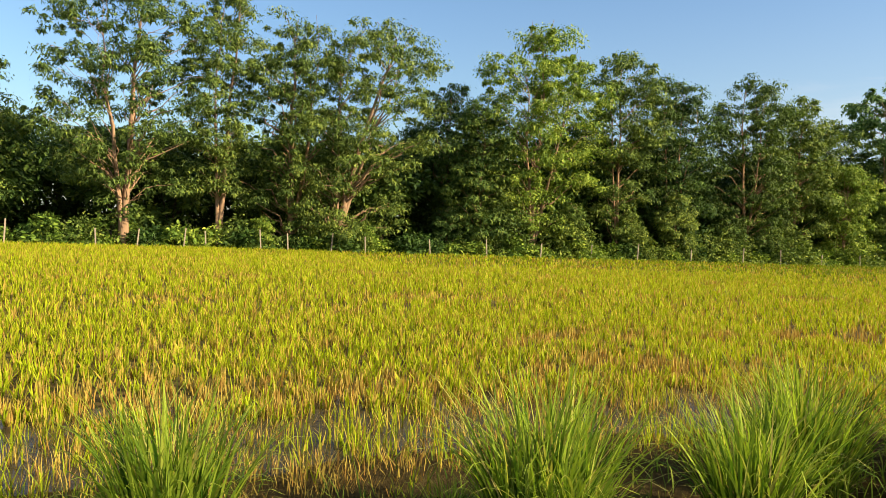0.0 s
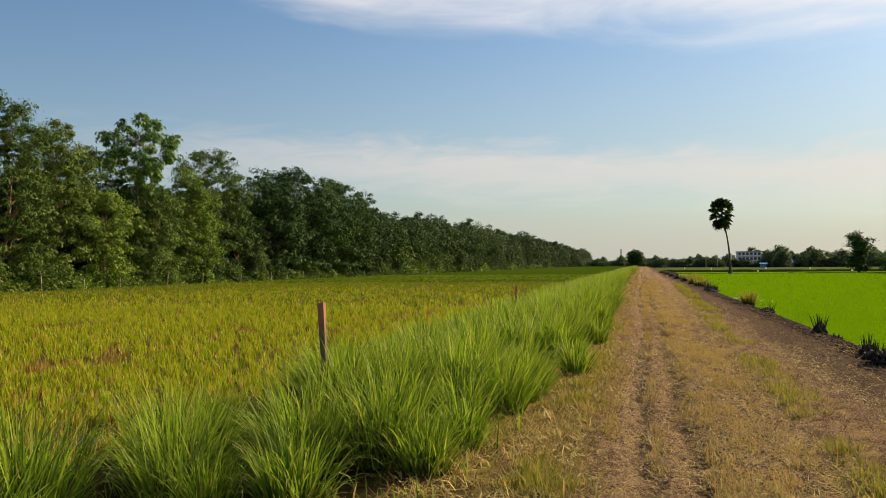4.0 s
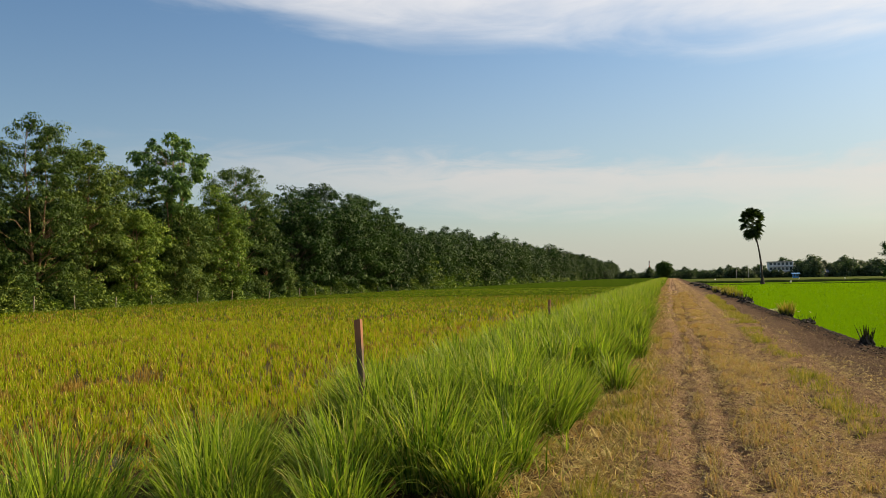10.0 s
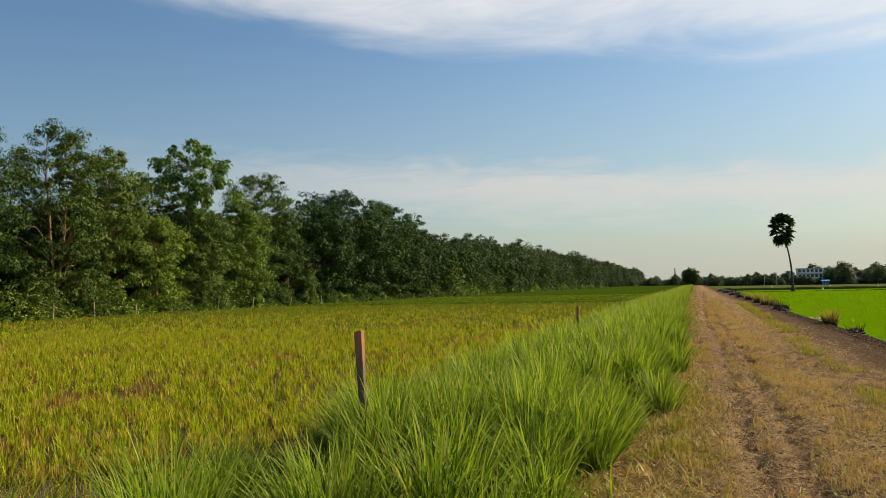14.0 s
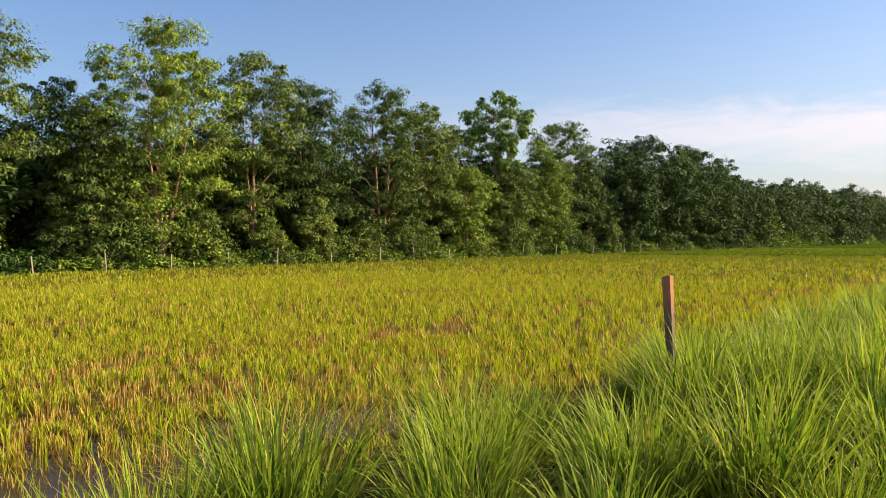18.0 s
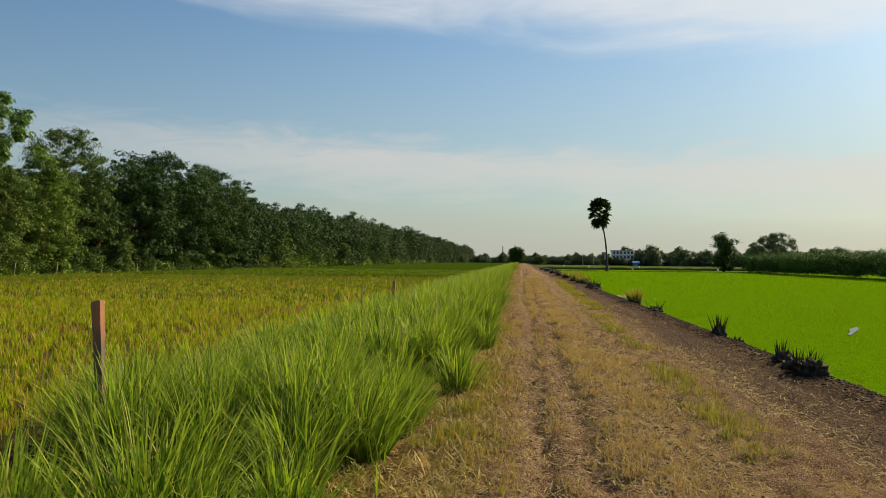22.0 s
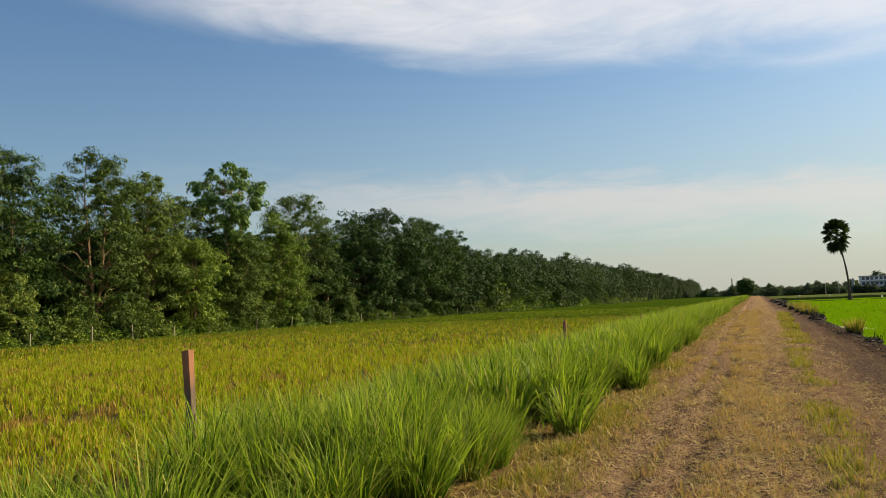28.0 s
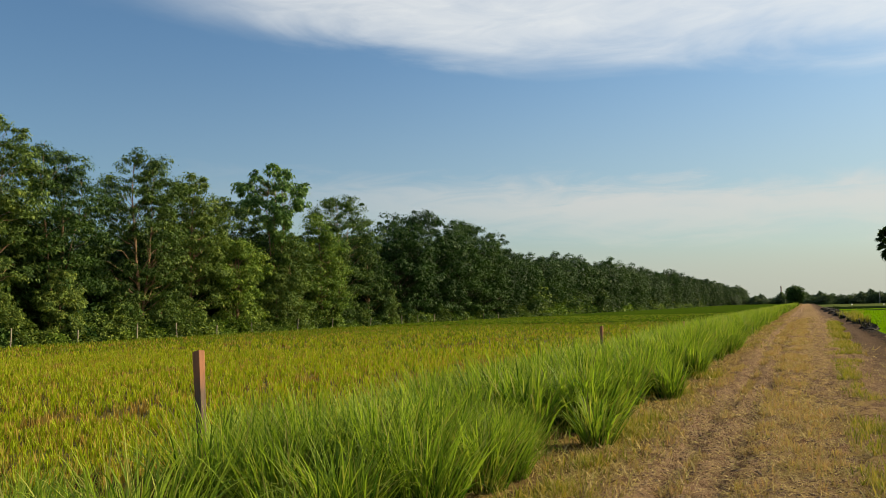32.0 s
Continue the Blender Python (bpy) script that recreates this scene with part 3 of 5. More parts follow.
def crowned(seed, profile, trunk_r, stems=((0, 0),), lobe=1.3, fill=1.0, per=60, leaf=0.27, puff=0.55, slim=0.24, gaps=0.0, sides=6, limb_r=0.35, aside=(0, 0)):
    """The wood and leaves of a tree at the origin. profile: (height, half width) pairs from the crown's foot to its top;
    the crown is made of lobes of foliage carried on limbs. stems: where each trunk ends, beside the foot. gaps: the share of lobes left out."""
    rng = np.random.default_rng(seed)
    hz, hr = np.array([p[0] for p in profile], float), np.array([p[1] for p in profile], float)
    top = hz[-1]
    n = 10
    t = np.linspace(0, 1, n)
    lines, trunks = [], []
    for i, (dx, dy) in enumerate(stems):
        h = top * (0.90 if i == 0 else rng.uniform(0.72, 0.88))
        wob = np.cumsum(rng.normal(0, 0.008 * top, (n, 2)), 0) * t[:, None]
        r = trunk_r * (1 if i == 0 else 0.75) * (1 - 0.86 * t) * (1 + 0.55 * np.exp(-t * 16))
        L = np.stack([wob[:, 0] + dx * t ** 1.1, wob[:, 1] + dy * t ** 1.1, h * t, r], 1)
        lines.append(L), trunks.append(L)
    cen, rad = [], []
    z = hz[0]
    while z < top - 0.3 * lobe:
        r = float(np.interp(z, hz, hr))
        lr = min(lobe, max(0.55, r * 0.8))
        k = max(1, int(round(fill * 2 * math.pi * max(r - 0.5 * lr, 0.2) / (1.75 * lr))))
        a0 = rng.uniform(0, 6.28)
        w = z / top
        for j in range(k):
            if rng.uniform() < gaps:
                continue
            a = a0 + 6.28 * (j + rng.uniform(-0.25, 0.25)) / k
            q = lr * rng.uniform(0.4, 1.2)
            ring = max(0.0, r * rng.uniform(0.85, 1.18) - 0.8 * q) * (1 if rng.uniform() < 0.8 else 0.45)
            cen.append((math.cos(a) * ring + aside[0] * w, math.sin(a) * ring + aside[1] * w, z + rng.uniform(-0.45, 0.45) * lr)), rad.append(q)
        z += lr * 0.95
    cen.append((aside[0], aside[1], top - 0.6 * min(lobe, hr[-1] + 0.3))), rad.append(min(lobe * 0.8, hr[-1] + 0.3))
    cen, rad = np.array(cen), np.array(rad)
    for c, q in zip(cen, rad):
        L = trunks[int(np.argmin([np.hypot(*(T[7, :2] - c[:2])) for T in trunks]))]
        far = np.hypot(c[0] - np.interp(c[2], L[:, 2], L[:, 0]), c[1] - np.interp(c[2], L[:, 2], L[:, 1]))
        z0 = max(c[2] * 0.3, min(c[2] - far * rng.uniform(0.5, 0.9), L[-1, 2] * 0.95))
        b = np.array([np.interp(z0, L[:, 2], L[:, m]) for m in range(4)])
        u = np.linspace(0, 1, 6)[:, None]
        bow = np.array([0, 0, 1.0]) * far * 0.10 * np.sin(u * 3.14) + rng.normal(0, 0.05 * far + 0.03, (6, 3)) * np.sin(u * 3.14)
        p = b[:3] * (1 - u) + c * u + bow
        lines.append(np.concatenate([p, np.maximum(0.014, min(b[3], trunk_r * 0.7) * limb_r * 1.4 * (1 - 0.85 * u))], 1))
    pc, pr = [], []
    for c, q in zip(cen, rad):
        k = max(3, int(9 * (q / 1.2) ** 1.6 * (0.55 / puff) ** 1.3))
        d = rng.normal(0, 1, (k, 3)) + np.array([0, 0, 0.3])
        d /= np.linalg.norm(d, axis=1)[:, None]
        d[:, 2] = np.where(d[:, 2] < -0.4, -0.4, d[:, 2])
        at = c + d * q * rng.uniform(0.45, 1.25, (k, 1)) * np.array([1.1, 1.1, 0.85])
        pc.append(at), pr.append(puff * rng.uniform(0.35, 1.4, k) ** 1.2)
    pc, pr = np.concatenate(pc), np.concatenate(pr)
    pc[:, 2] *= (top - 0.2) / np.max(pc[:, 2] + 0.7 * pr)
    pc[:, 2] = np.maximum(pc[:, 2], 0.4)
    return tubes(lines, sides), puffs(rng, pc, pr, per, leaf, slim)


def wood_tree(name, label, leaf_mat_, bark_mat, x=None, y=None, z=0.0, **kw):
    """A tree as one thing: trunk with its limbs, and the crown."""
    root = new(name)
    wood, crown = crowned(**kw)
    part("trunk", tri_mesh("trunk", *wood, bark_mat, smooth=True), root)
    part("crown", tri_mesh("crown", *crown, leaf_mat_), root)
    if x is not None:
        root.matrix_basis = Matrix.Translation((x, y, z))
    return tagged(root, label, "tree")


def tree(name, label, leaf_mat_, bark_mat, category="tree", **kw):
    """A tree at the origin as one thing: trunk with its limbs, and the crown."""
    root = new(name)
    wood, twigs, crown = grow(**kw)
    wv, wf = wood
    if twigs is not None:
        tv, tf = twigs
        wv, wf = np.concatenate([wv, tv]), np.concatenate([wf, tf + len(wv)])
    part("trunk", tri_mesh("trunk", wv, wf, bark_mat, smooth=True), root)
    part("crown", tri_mesh("crown", crown[0], crown[1], leaf_mat_), root)
    return tagged(root, label, category)


def scattered(rng, x0, x1, y0, y1, density):
    n = int(abs((x1 - x0) * (y1 - y0)) * density)
    return np.stack([rng.uniform(x0, x1, n), rng.uniform(y0, y1, n), np.zeros(n)], 1)

# ==== land ====
FIELD_Z = -0.45


def fall(y):
    """The land sinks a little along the track."""
    return 0.0032 * np.maximum(0.0, y - 6.0)


def ground_height(x, y):
    """The track's low bank between two fields."""
    z = FIELD_Z + 0.45 * np.clip((x + 3.9) / 4.7, 0, 1) ** 1.5
    z = np.where(x > 6.2, -0.52 * np.clip((x - 6.2) / 1.2, 0, 1) ** 1.3, z)
    return z


def build_ground():
    n = 40
    xs = np.concatenate([[-4000, -1500, -500, -200], np.linspace(-90, 90, n), [200, 500, 1500, 4000]])
    ys = np.concatenate([[-3000, -600, -150], np.linspace(-40, 400, 60), [800, 1600, 4500]])
    X, Y = np.meshgrid(xs, ys, indexing="ij")
    Z = np.full_like(X, FIELD_Z - 0.08) - fall(Y)
    V = np.stack([X, Y, Z], -1).reshape(-1, 3)
    i, j = np.meshgrid(np.arange(len(xs) - 1), np.arange(len(ys) - 1), indexing="ij")
    a = i * len(ys) + j
    F = np.stack([np.stack([a, a + len(ys), a + len(ys) + 1], -1), np.stack([a, a + len(ys) + 1, a + 1], -1)], 2).reshape(-1, 3)
    return tagged(part("ground", tri_mesh("ground", V, F, M_PLAIN)), "flat farm plain of fields reaching the horizon", "ground", kind="structure")


def sheet(name, x0, x1, y0, y1, z, mat, label, category, dx=1.0, dy=1.0, rough=0.0, seed=1):
    nx, ny = max(2, int((x1 - x0) / dx)), max(2, int((y1 - y0) / dy))
    xs, ys = np.linspace(x0, x1, nx), np.linspace(y0, y1, ny)
    X, Y = np.meshgrid(xs, ys, indexing="ij")
    rng = np.random.default_rng(seed)
    Z = z + rng.normal(0, 1, X.shape) * rough - fall(Y)
    V = np.stack([X, Y, Z], -1).reshape(-1, 3)
    i, j = np.meshgrid(np.arange(nx - 1), np.arange(ny - 1), indexing="ij")
    a = i * ny + j
    F = np.stack([np.stack([a, a + ny, a + ny + 1], -1), np.stack([a, a + ny + 1, a + 1], -1)], 2).reshape(-1, 3)
    return tagged(part(name, tri_mesh(name, V, F, mat, smooth=True)), label, category, kind="structure")


def soft_noise(rng, X, Y, scale, octaves=3):
    """Smooth uneven relief from a few crossed waves."""
    out = np.zeros_like(X)
    for o in range(octaves):
        for _ in range(4):
            a = rng.uniform(0, 6.28)
            k = scale * 2 ** o * rng.uniform(0.7, 1.4)
            out += np.sin((X * np.cos(a) + Y * np.sin(a)) * k + rng.uniform(0, 6.28)) / 2 ** o
    return out / 6


def build_road():
    """The earth track with its banks: wheel ruts, rough crumbs, a burnt shoulder."""
    rng = np.random.default_rng(5)
    xs = np.concatenate([np.arange(-4.4, 1.0, 0.25), np.arange(1.0, 7.8, 0.07), [8.1]])
    ys = np.concatenate([np.arange(-14, 4, 0.5), np.arange(4, 26, 0.11), np.arange(26, 60, 0.35), np.arange(60, 330, 2.5), [420, 600, 900]])
    X, Y = np.meshgrid(xs, ys, indexing="ij")
    Z = ground_height(X, Y)
    wander = 0.10 * np.sin(Y * 0.11) + 0.06 * np.sin(Y * 0.31 + 1)
    for cx, w, d in ((2.58, 0.12, 0.085), (2.98, 0.13, 0.085), (5.25, 0.3, 0.06), (5.9, 0.3, 0.03)):
        Z -= d * np.exp(-(((X - cx - wander) / w) ** 2)) * (1 + 0.5 * np.sin(Y * 9.5 + cx * 7) * (w < 0.2))
    Z += 0.05 * np.exp(-(((X - 4.45 - wander) / 0.35) ** 2))
    Z += 0.022 * soft_noise(rng, X, Y, 2.2) + 0.014 * soft_noise(rng, X, Y, 9, 2)
    shoulder = np.exp(-(((X - 6.75) / 0.5) ** 2))
    Z += shoulder * (0.07 + 0.05 * soft_noise(rng, X, Y, 3.5, 3) + 0.016 * rng.normal(0, 1, X.shape))
    Z += np.where((X > 1.6) & (Y < 40), 1, 0) * rng.normal(0, 0.018, X.shape)
    Z[-1], Z[0] = FIELD_Z - 0.1, FIELD_Z - 0.1
    Z -= fall(Y)
    V = np.stack([X, Y, Z], -1).reshape(-1, 3)
    ny = len(ys)
    i, j = np.meshgrid(np.arange(len(xs) - 1), np.arange(ny - 1), indexing="ij")
    a = i * ny + j
    F = np.stack([np.stack([a, a + ny, a + ny + 1], -1), np.stack([a, a + ny + 1, a + 1], -1)], 2).reshape(-1, 3)
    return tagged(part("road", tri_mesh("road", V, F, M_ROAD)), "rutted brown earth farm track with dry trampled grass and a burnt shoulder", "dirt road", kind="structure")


build_ground()
build_road()
sheet("stubble_ground", -46, -3.55, -30, 700, FIELD_Z - 0.02, M_MUD, "wet brown mud floor of the harvested rice field", "mud", 2, 3, 0.012)
sheet("water", -5.8, -3.25, -16, 8, FIELD_Z + 0.012, M_WATER, "shallow dark still water in the ditch beside the stubble", "water", 1.5, 1.5)
sheet("young_rice_floor", 7.0, 300, -40, 139, FIELD_Z + 0.19, M_FIELD_E, "vivid green flooded field of young rice", "rice field", 3, 3, 0.01)
sheet("far_rice_floor", 7.0, 300, 142, 181, FIELD_Z + 0.0, M_FIELD_E, "green rice field behind a low earth bund", "rice field", 4, 4, 0.01)
sheet("stubble_far", -45.8, -2.6, 84, 700, FIELD_Z + 0.14, M_FIELD_W, "yellow-green ratoon rice field stretching along the trees", "rice field", 2, 3, 0.02)


def bund(y, x0, x1, high, seed):
    """A low earth bank between two fields."""
    rng = np.random.default_rng(seed)
    xs = np.arange(x0, x1, 1.5)
    prof = [(-0.9, 0), (-0.45, 0.7), (-0.15, 1), (0.2, 0.95), (0.5, 0.6), (0.9, 0)]
    V = np.array([[(x, y + dy + rng.normal(0, 0.05), FIELD_Z - 0.03 - fall(y) + dz * high * rng.uniform(0.8, 1.25)) for dy, dz in prof] for x in xs]).reshape(-1, 3)
    k = len(prof)
    i, j = np.meshgrid(np.arange(len(xs) - 1), np.arange(k - 1), indexing="ij")
    a = i * k + j
    F = np.stack([np.stack([a, a + k, a + k + 1], -1), np.stack([a, a + k + 1, a + 1], -1)], 2).reshape(-1, 3)
    return tagged(part("bund", tri_mesh("bund", V, F, M_BUND, smooth=True)), "low dark earth bund between rice fields", "bund", kind="structure")


bund(140.5, 7.5, 300, 0.3, 3)
bund(183.0, 7.5, 300, 0.5, 4)


PUDDLES = ((10.93, 23.18, 0.085, 1.35), (18.5, 31.6, 0.10, 1.6), (20.0, 33.2, 0.08, 1.7))


def puddle(x, y, w, d, seed):
    """A patch of open water among the rice, its rim uneven."""
    bm = bmesh.new()
    n = 28
    vs = [bm.verts.new((w * (1 + 0.3 * math.sin(3 * a + seed) + 0.15 * math.sin(7 * a)) * math.cos(a), d * (1 + 0.15 * math.sin(2 * a + seed)) * math.sin(a), 0)) for a in (i * 2 * math.pi / n for i in range(n))]
    bm.faces.new(vs)
    ob = part("puddle", bm_mesh("puddle", bm, M_WATER), m=Matrix.Translation((x, y, FIELD_Z + 0.21)) @ Matrix.Rotation(radians(-25), 4, "Z"))
    return tagged(ob, "small patch of bright open water in the young rice", "puddle", kind="structure")


for k, p in enumerate(PUDDLES):
    puddle(*p, k)

# ==== crops and grass ====
def stuff(name, pieces, mat, label, category):
    V, F, A = joined(pieces)
    V[:, 2] -= fall(V[:, 1])
    return tagged(part(name, tri_mesh(name, V, F, mat, A)), label, category, kind="stuff")


def ditch_edge(y):
    """Where the stubble begins, west of the ditch."""
    return np.interp(y, [-20, 7, 9, 11, 60], [-5.2, -4.95, -3.6, -2.4, -1.6])


def hills(rng, x0, x1, y0, y1, gap, jitter=0.3):
    """Rice hills planted in rows, a little uneven, with gaps."""
    xs, ys = np.arange(x0, x1, gap), np.arange(y0, y1, gap)
    X, Y = np.meshgrid(xs, ys, indexing="ij")
    P = np.stack([X.ravel(), Y.ravel(), np.zeros(X.size)], 1)
    P[:, :2] += rng.normal(0, gap * jitter, (len(P), 2))
    return P


def thin(rng, P):
    """Poor patches: streaks along the rows, and spots."""
    v = np.sin(P[:, 0] * 0.75 + 1.6 * np.sin(P[:, 1] * 0.11)) + 0.9 * np.sin(P[:, 0] * 1.9 + 0.9 * np.sin(P[:, 1] * 0.31))
    v += 0.8 * np.sin(P[:, 1] * 0.9 + 2 * np.sin(P[:, 0] * 0.6)) + 0.6 * np.sin(P[:, 0] * 4.3 + P[:, 1] * 3.1)
    return v + rng.normal(0, 0.5, len(P))


def fan(rng, P, n, high, wide, lean, curl, segs, spread=0.06, sink=0.02):
    base = np.repeat(P, n, 0)
    base[:, :2] += rng.normal(0, spread, (len(base), 2))
    base[:, 2] = FIELD_Z - sink
    k = len(base)
    hh = np.repeat(rng.uniform(0.75, 1.2, len(P)), n) * high * rng.uniform(0.65, 1.15, k)
    return blades(rng, base, hh, wide * rng.uniform(0.7, 1.3, k), np.abs(rng.normal(0, lean, k)), np.abs(rng.normal(0, curl, k)), segs)


def build_stubble():
    rng = np.random.default_rng(11)
    green, beyond, straw = [], [], []
    zones = ((-13, -1.5, -3, 13, 0.21, 11, 9, 2, 0.014), (-46, -13, -6, 13, 0.27, 8, 4, 2, 0.019), (-30, -1.5, 13, 34, 0.27, 8, 4, 2, 0.018), (-46, -30, 13, 80, 0.48, 5, 3, 2, 0.038), (-30, -1.4, 34, 80, 0.46, 6, 3, 2, 0.033), (-46, -1.4, 80, 140, 0.75, 6, 2, 2, 0.055))
    for x0, x1, y0, y1, gap, ng, ns, segs, wide in zones:
        P = hills(rng, x0, x1, y0, y1, gap, 0.22 if gap < 0.25 else 0.3)
        P = P[P[:, 0] < ditch_edge(P[:, 1]) + rng.normal(0, 0.12, len(P))]
        v = thin(rng, P)
        edge_d = ditch_edge(P[:, 1]) - P[:, 0]
        full = P[(v < (1.5 if gap < 0.25 else 1.9)) & (rng.uniform(0, 1, len(P)) < 0.95)]
        poor = P[((v >= (1.35 if x1 < -12 or gap < 0.25 else 1.8)) | (edge_d < 0.9) | (rng.uniform(0, 1, len(P)) < (0.15 if gap < 0.2 else 0.07))) & (P[:, 0] > -42)]
        mul = 1.0 if gap < 0.25 else 1.25
        late = rng.uniform(0, 1, len(full)) < np.clip((full[:, 1] - 22) / 55 + np.clip((-full[:, 0] - 25) / 40, 0, 0.4), 0, 1) * (gap > 0.2)
        for group, sel in ((green, ~late), (beyond, late)):
            group.append(fan(rng, full[sel], max(4, ng), 0.24 * mul ** 0.5, wide * 1.55, 0.30, 0.45, segs, 0.032 * gap / 0.19))
        straw.append(fan(rng, poor, ns + 3, 0.20, wide * 1.2, 0.16, 0.12, 2, 0.035))
        straw.append(fan(rng, full, max(2, ns // 3), 0.19, wide * 1.0, 0.13, 0.1, 2, 0.028 * gap / 0.19))
    # scattered shoots standing in the ditch's water
    P = scattered(rng, -6.0, -2.4, -3, 9, 22.0)
    P = P[thin(rng, P * 2.2) < 0.6]
    green.append(fan(rng, P[P[:, 0] > ditch_edge(P[:, 1])], 7, 0.28, 0.011, 0.2, 0.5, 3))
    P = scattered(rng, -6.0, -2.2, -3, 8, 44.0)
    P = P[thin(rng, P * 2.0) > -0.2]
    straw.append(fan(rng, P, 6, 0.22, 0.009, 0.45, 0.3, 2))
    stuff("far_ratoon_rice", beyond, M_RATOON_FAR, "green ratoon rice towards the far end of the field", "rice")
    stuff("ratoon_rice", green, M_RATOON, "yellow-green ratoon shoots of harvested rice standing in rows", "rice")
    stuff("rice_stubble", straw, M_STRAW, "cut tan rice straw stubble between green shoots", "stubble")


def build_paddy():
    rng = np.random.default_rng(12)
    out = []
    for x0, x1, y0, y1, dens, n, wide, high, segs in ((7.15, 14, -6, 7, 14, 4, 0.012, 0.30, 2), (7.15, 16, 7, 26, 26, 4, 0.011, 0.30, 2), (16, 30, 14, 34, 10, 4, 0.018, 0.30, 2), (7.2, 30, 26, 60, 6, 4, 0.027, 0.36, 2), (7.3, 42, 60, 138, 1.5, 4, 0.07, 0.36, 2), (30, 42, 30, 60, 4, 4, 0.03, 0.36, 2)):
        P = scattered(rng, x0, x1, y0, y1, dens)
        for qx, qy, w, d in PUDDLES:        # no rice stands in open water
            u, v = (P[:, 0] - qx) * 0.906 - (P[:, 1] - qy) * 0.423, (P[:, 0] - qx) * 0.423 + (P[:, 1] - qy) * 0.906
            P = P[(u / (w * 1.25)) ** 2 + (v / (d * 1.1)) ** 2 > 1]
        out.append(fan(rng, P, n, high, wide, 0.22, 0.35, segs, 0.05))
    stuff("young_rice", out, M_PADDY, "dense vivid green young rice plants", "rice")


def clump_mesh(seed, count, high, spread, foot, wide, segs):
    """A tussock of long arching blades."""
    rng = np.random.default_rng(seed)
    r = foot * np.sqrt(rng.uniform(0, 1, count))
    a = rng.uniform(0, 6.28, count)
    base = np.stack([r * np.cos(a), r * np.sin(a), np.full(count, -0.04)], 1)
    hh = high * rng.uniform(0.55, 1.12, count)
    lean = np.abs(rng.normal(0.03, 0.10, count)) + 0.40 * (r / foot) ** 2 * spread
    broken = rng.uniform(0, 1, count) > 0.86
    curl = np.abs(rng.normal(0.5, 0.55, count)) * (0.5 + 0.5 * spread) * (0.5 + 0.8 * r / foot) + 0.1 + broken * rng.uniform(0.8, 1.8, count)
    V, F, A = blades(rng, base, hh, wide * rng.uniform(0.6, 1.5, count), lean, curl, segs, a + rng.normal(0, 0.9, count), 2.6)
    V[:, 2] = np.maximum(V[:, 2], -0.05)
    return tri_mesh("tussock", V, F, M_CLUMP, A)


SHAPES = ((360, 1.16, 1.0, 0.19), (320, 1.05, 1.25, 0.18), (390, 1.22, 0.95, 0.22), (280, 0.95, 1.4, 0.16), (240, 0.8, 1.2, 0.14), (350, 1.12, 1.1, 0.2))
TUSSOCKS = [clump_mesh(40 + i, int(c * 1.2), h * 0.86, s, f * 1.4, 0.0150, 7) for i, (c, h, s, f) in enumerate(SHAPES)]
LIGHT_TUSSOCKS = [clump_mesh(50 + i, int(c * 0.62), h * 0.97, s, f * 1.4, 0.0265, 5) for i, (c, h, s, f) in enumerate(SHAPES)]


def dead_mesh(seed, count, foot, wide):
    """The straw-coloured dead blades that droop round a tussock's foot."""
    rng = np.random.default_rng(seed)
    a = rng.uniform(0, 6.28, count)
    r = foot * rng.uniform(0.6, 1.15, count)
    base = np.stack([r * np.cos(a), r * np.sin(a), np.full(count, -0.02)], 1)
    V, F, A = blades(rng, base, rng.uniform(0.25, 0.55, count), np.full(count, wide), rng.uniform(0.4, 1.0, count), rng.uniform(0.4, 1.2, count), 3, a + rng.normal(0, 0.3, count))
    V[:, 2] = np.maximum(V[:, 2], -0.05)
    return tri_mesh("dead_blades", V, F, M_DRYGRASS, A)


DEAD = [dead_mesh(60 + i, 46, s[3], 0.010) for i, s in enumerate(SHAPES)]


def tussock(x, y, kind, scale, turn, label):
    near = y < 11
    root = new("grass_clump")
    part("foliage", (TUSSOCKS if near else LIGHT_TUSSOCKS)[kind], root)
    part("thatch", DEAD[kind], root, "drooping straw-coloured dead blades")
    root.matrix_basis = Matrix.Translation((x, y, float(ground_height(np.array(x), np.array(y))))) @ Matrix.Rotation(turn, 4, "Z") @ Matrix.Diagonal((scale, scale, scale, 1))
    return tagged(root, label, "grass clump", "tall grass along the track")


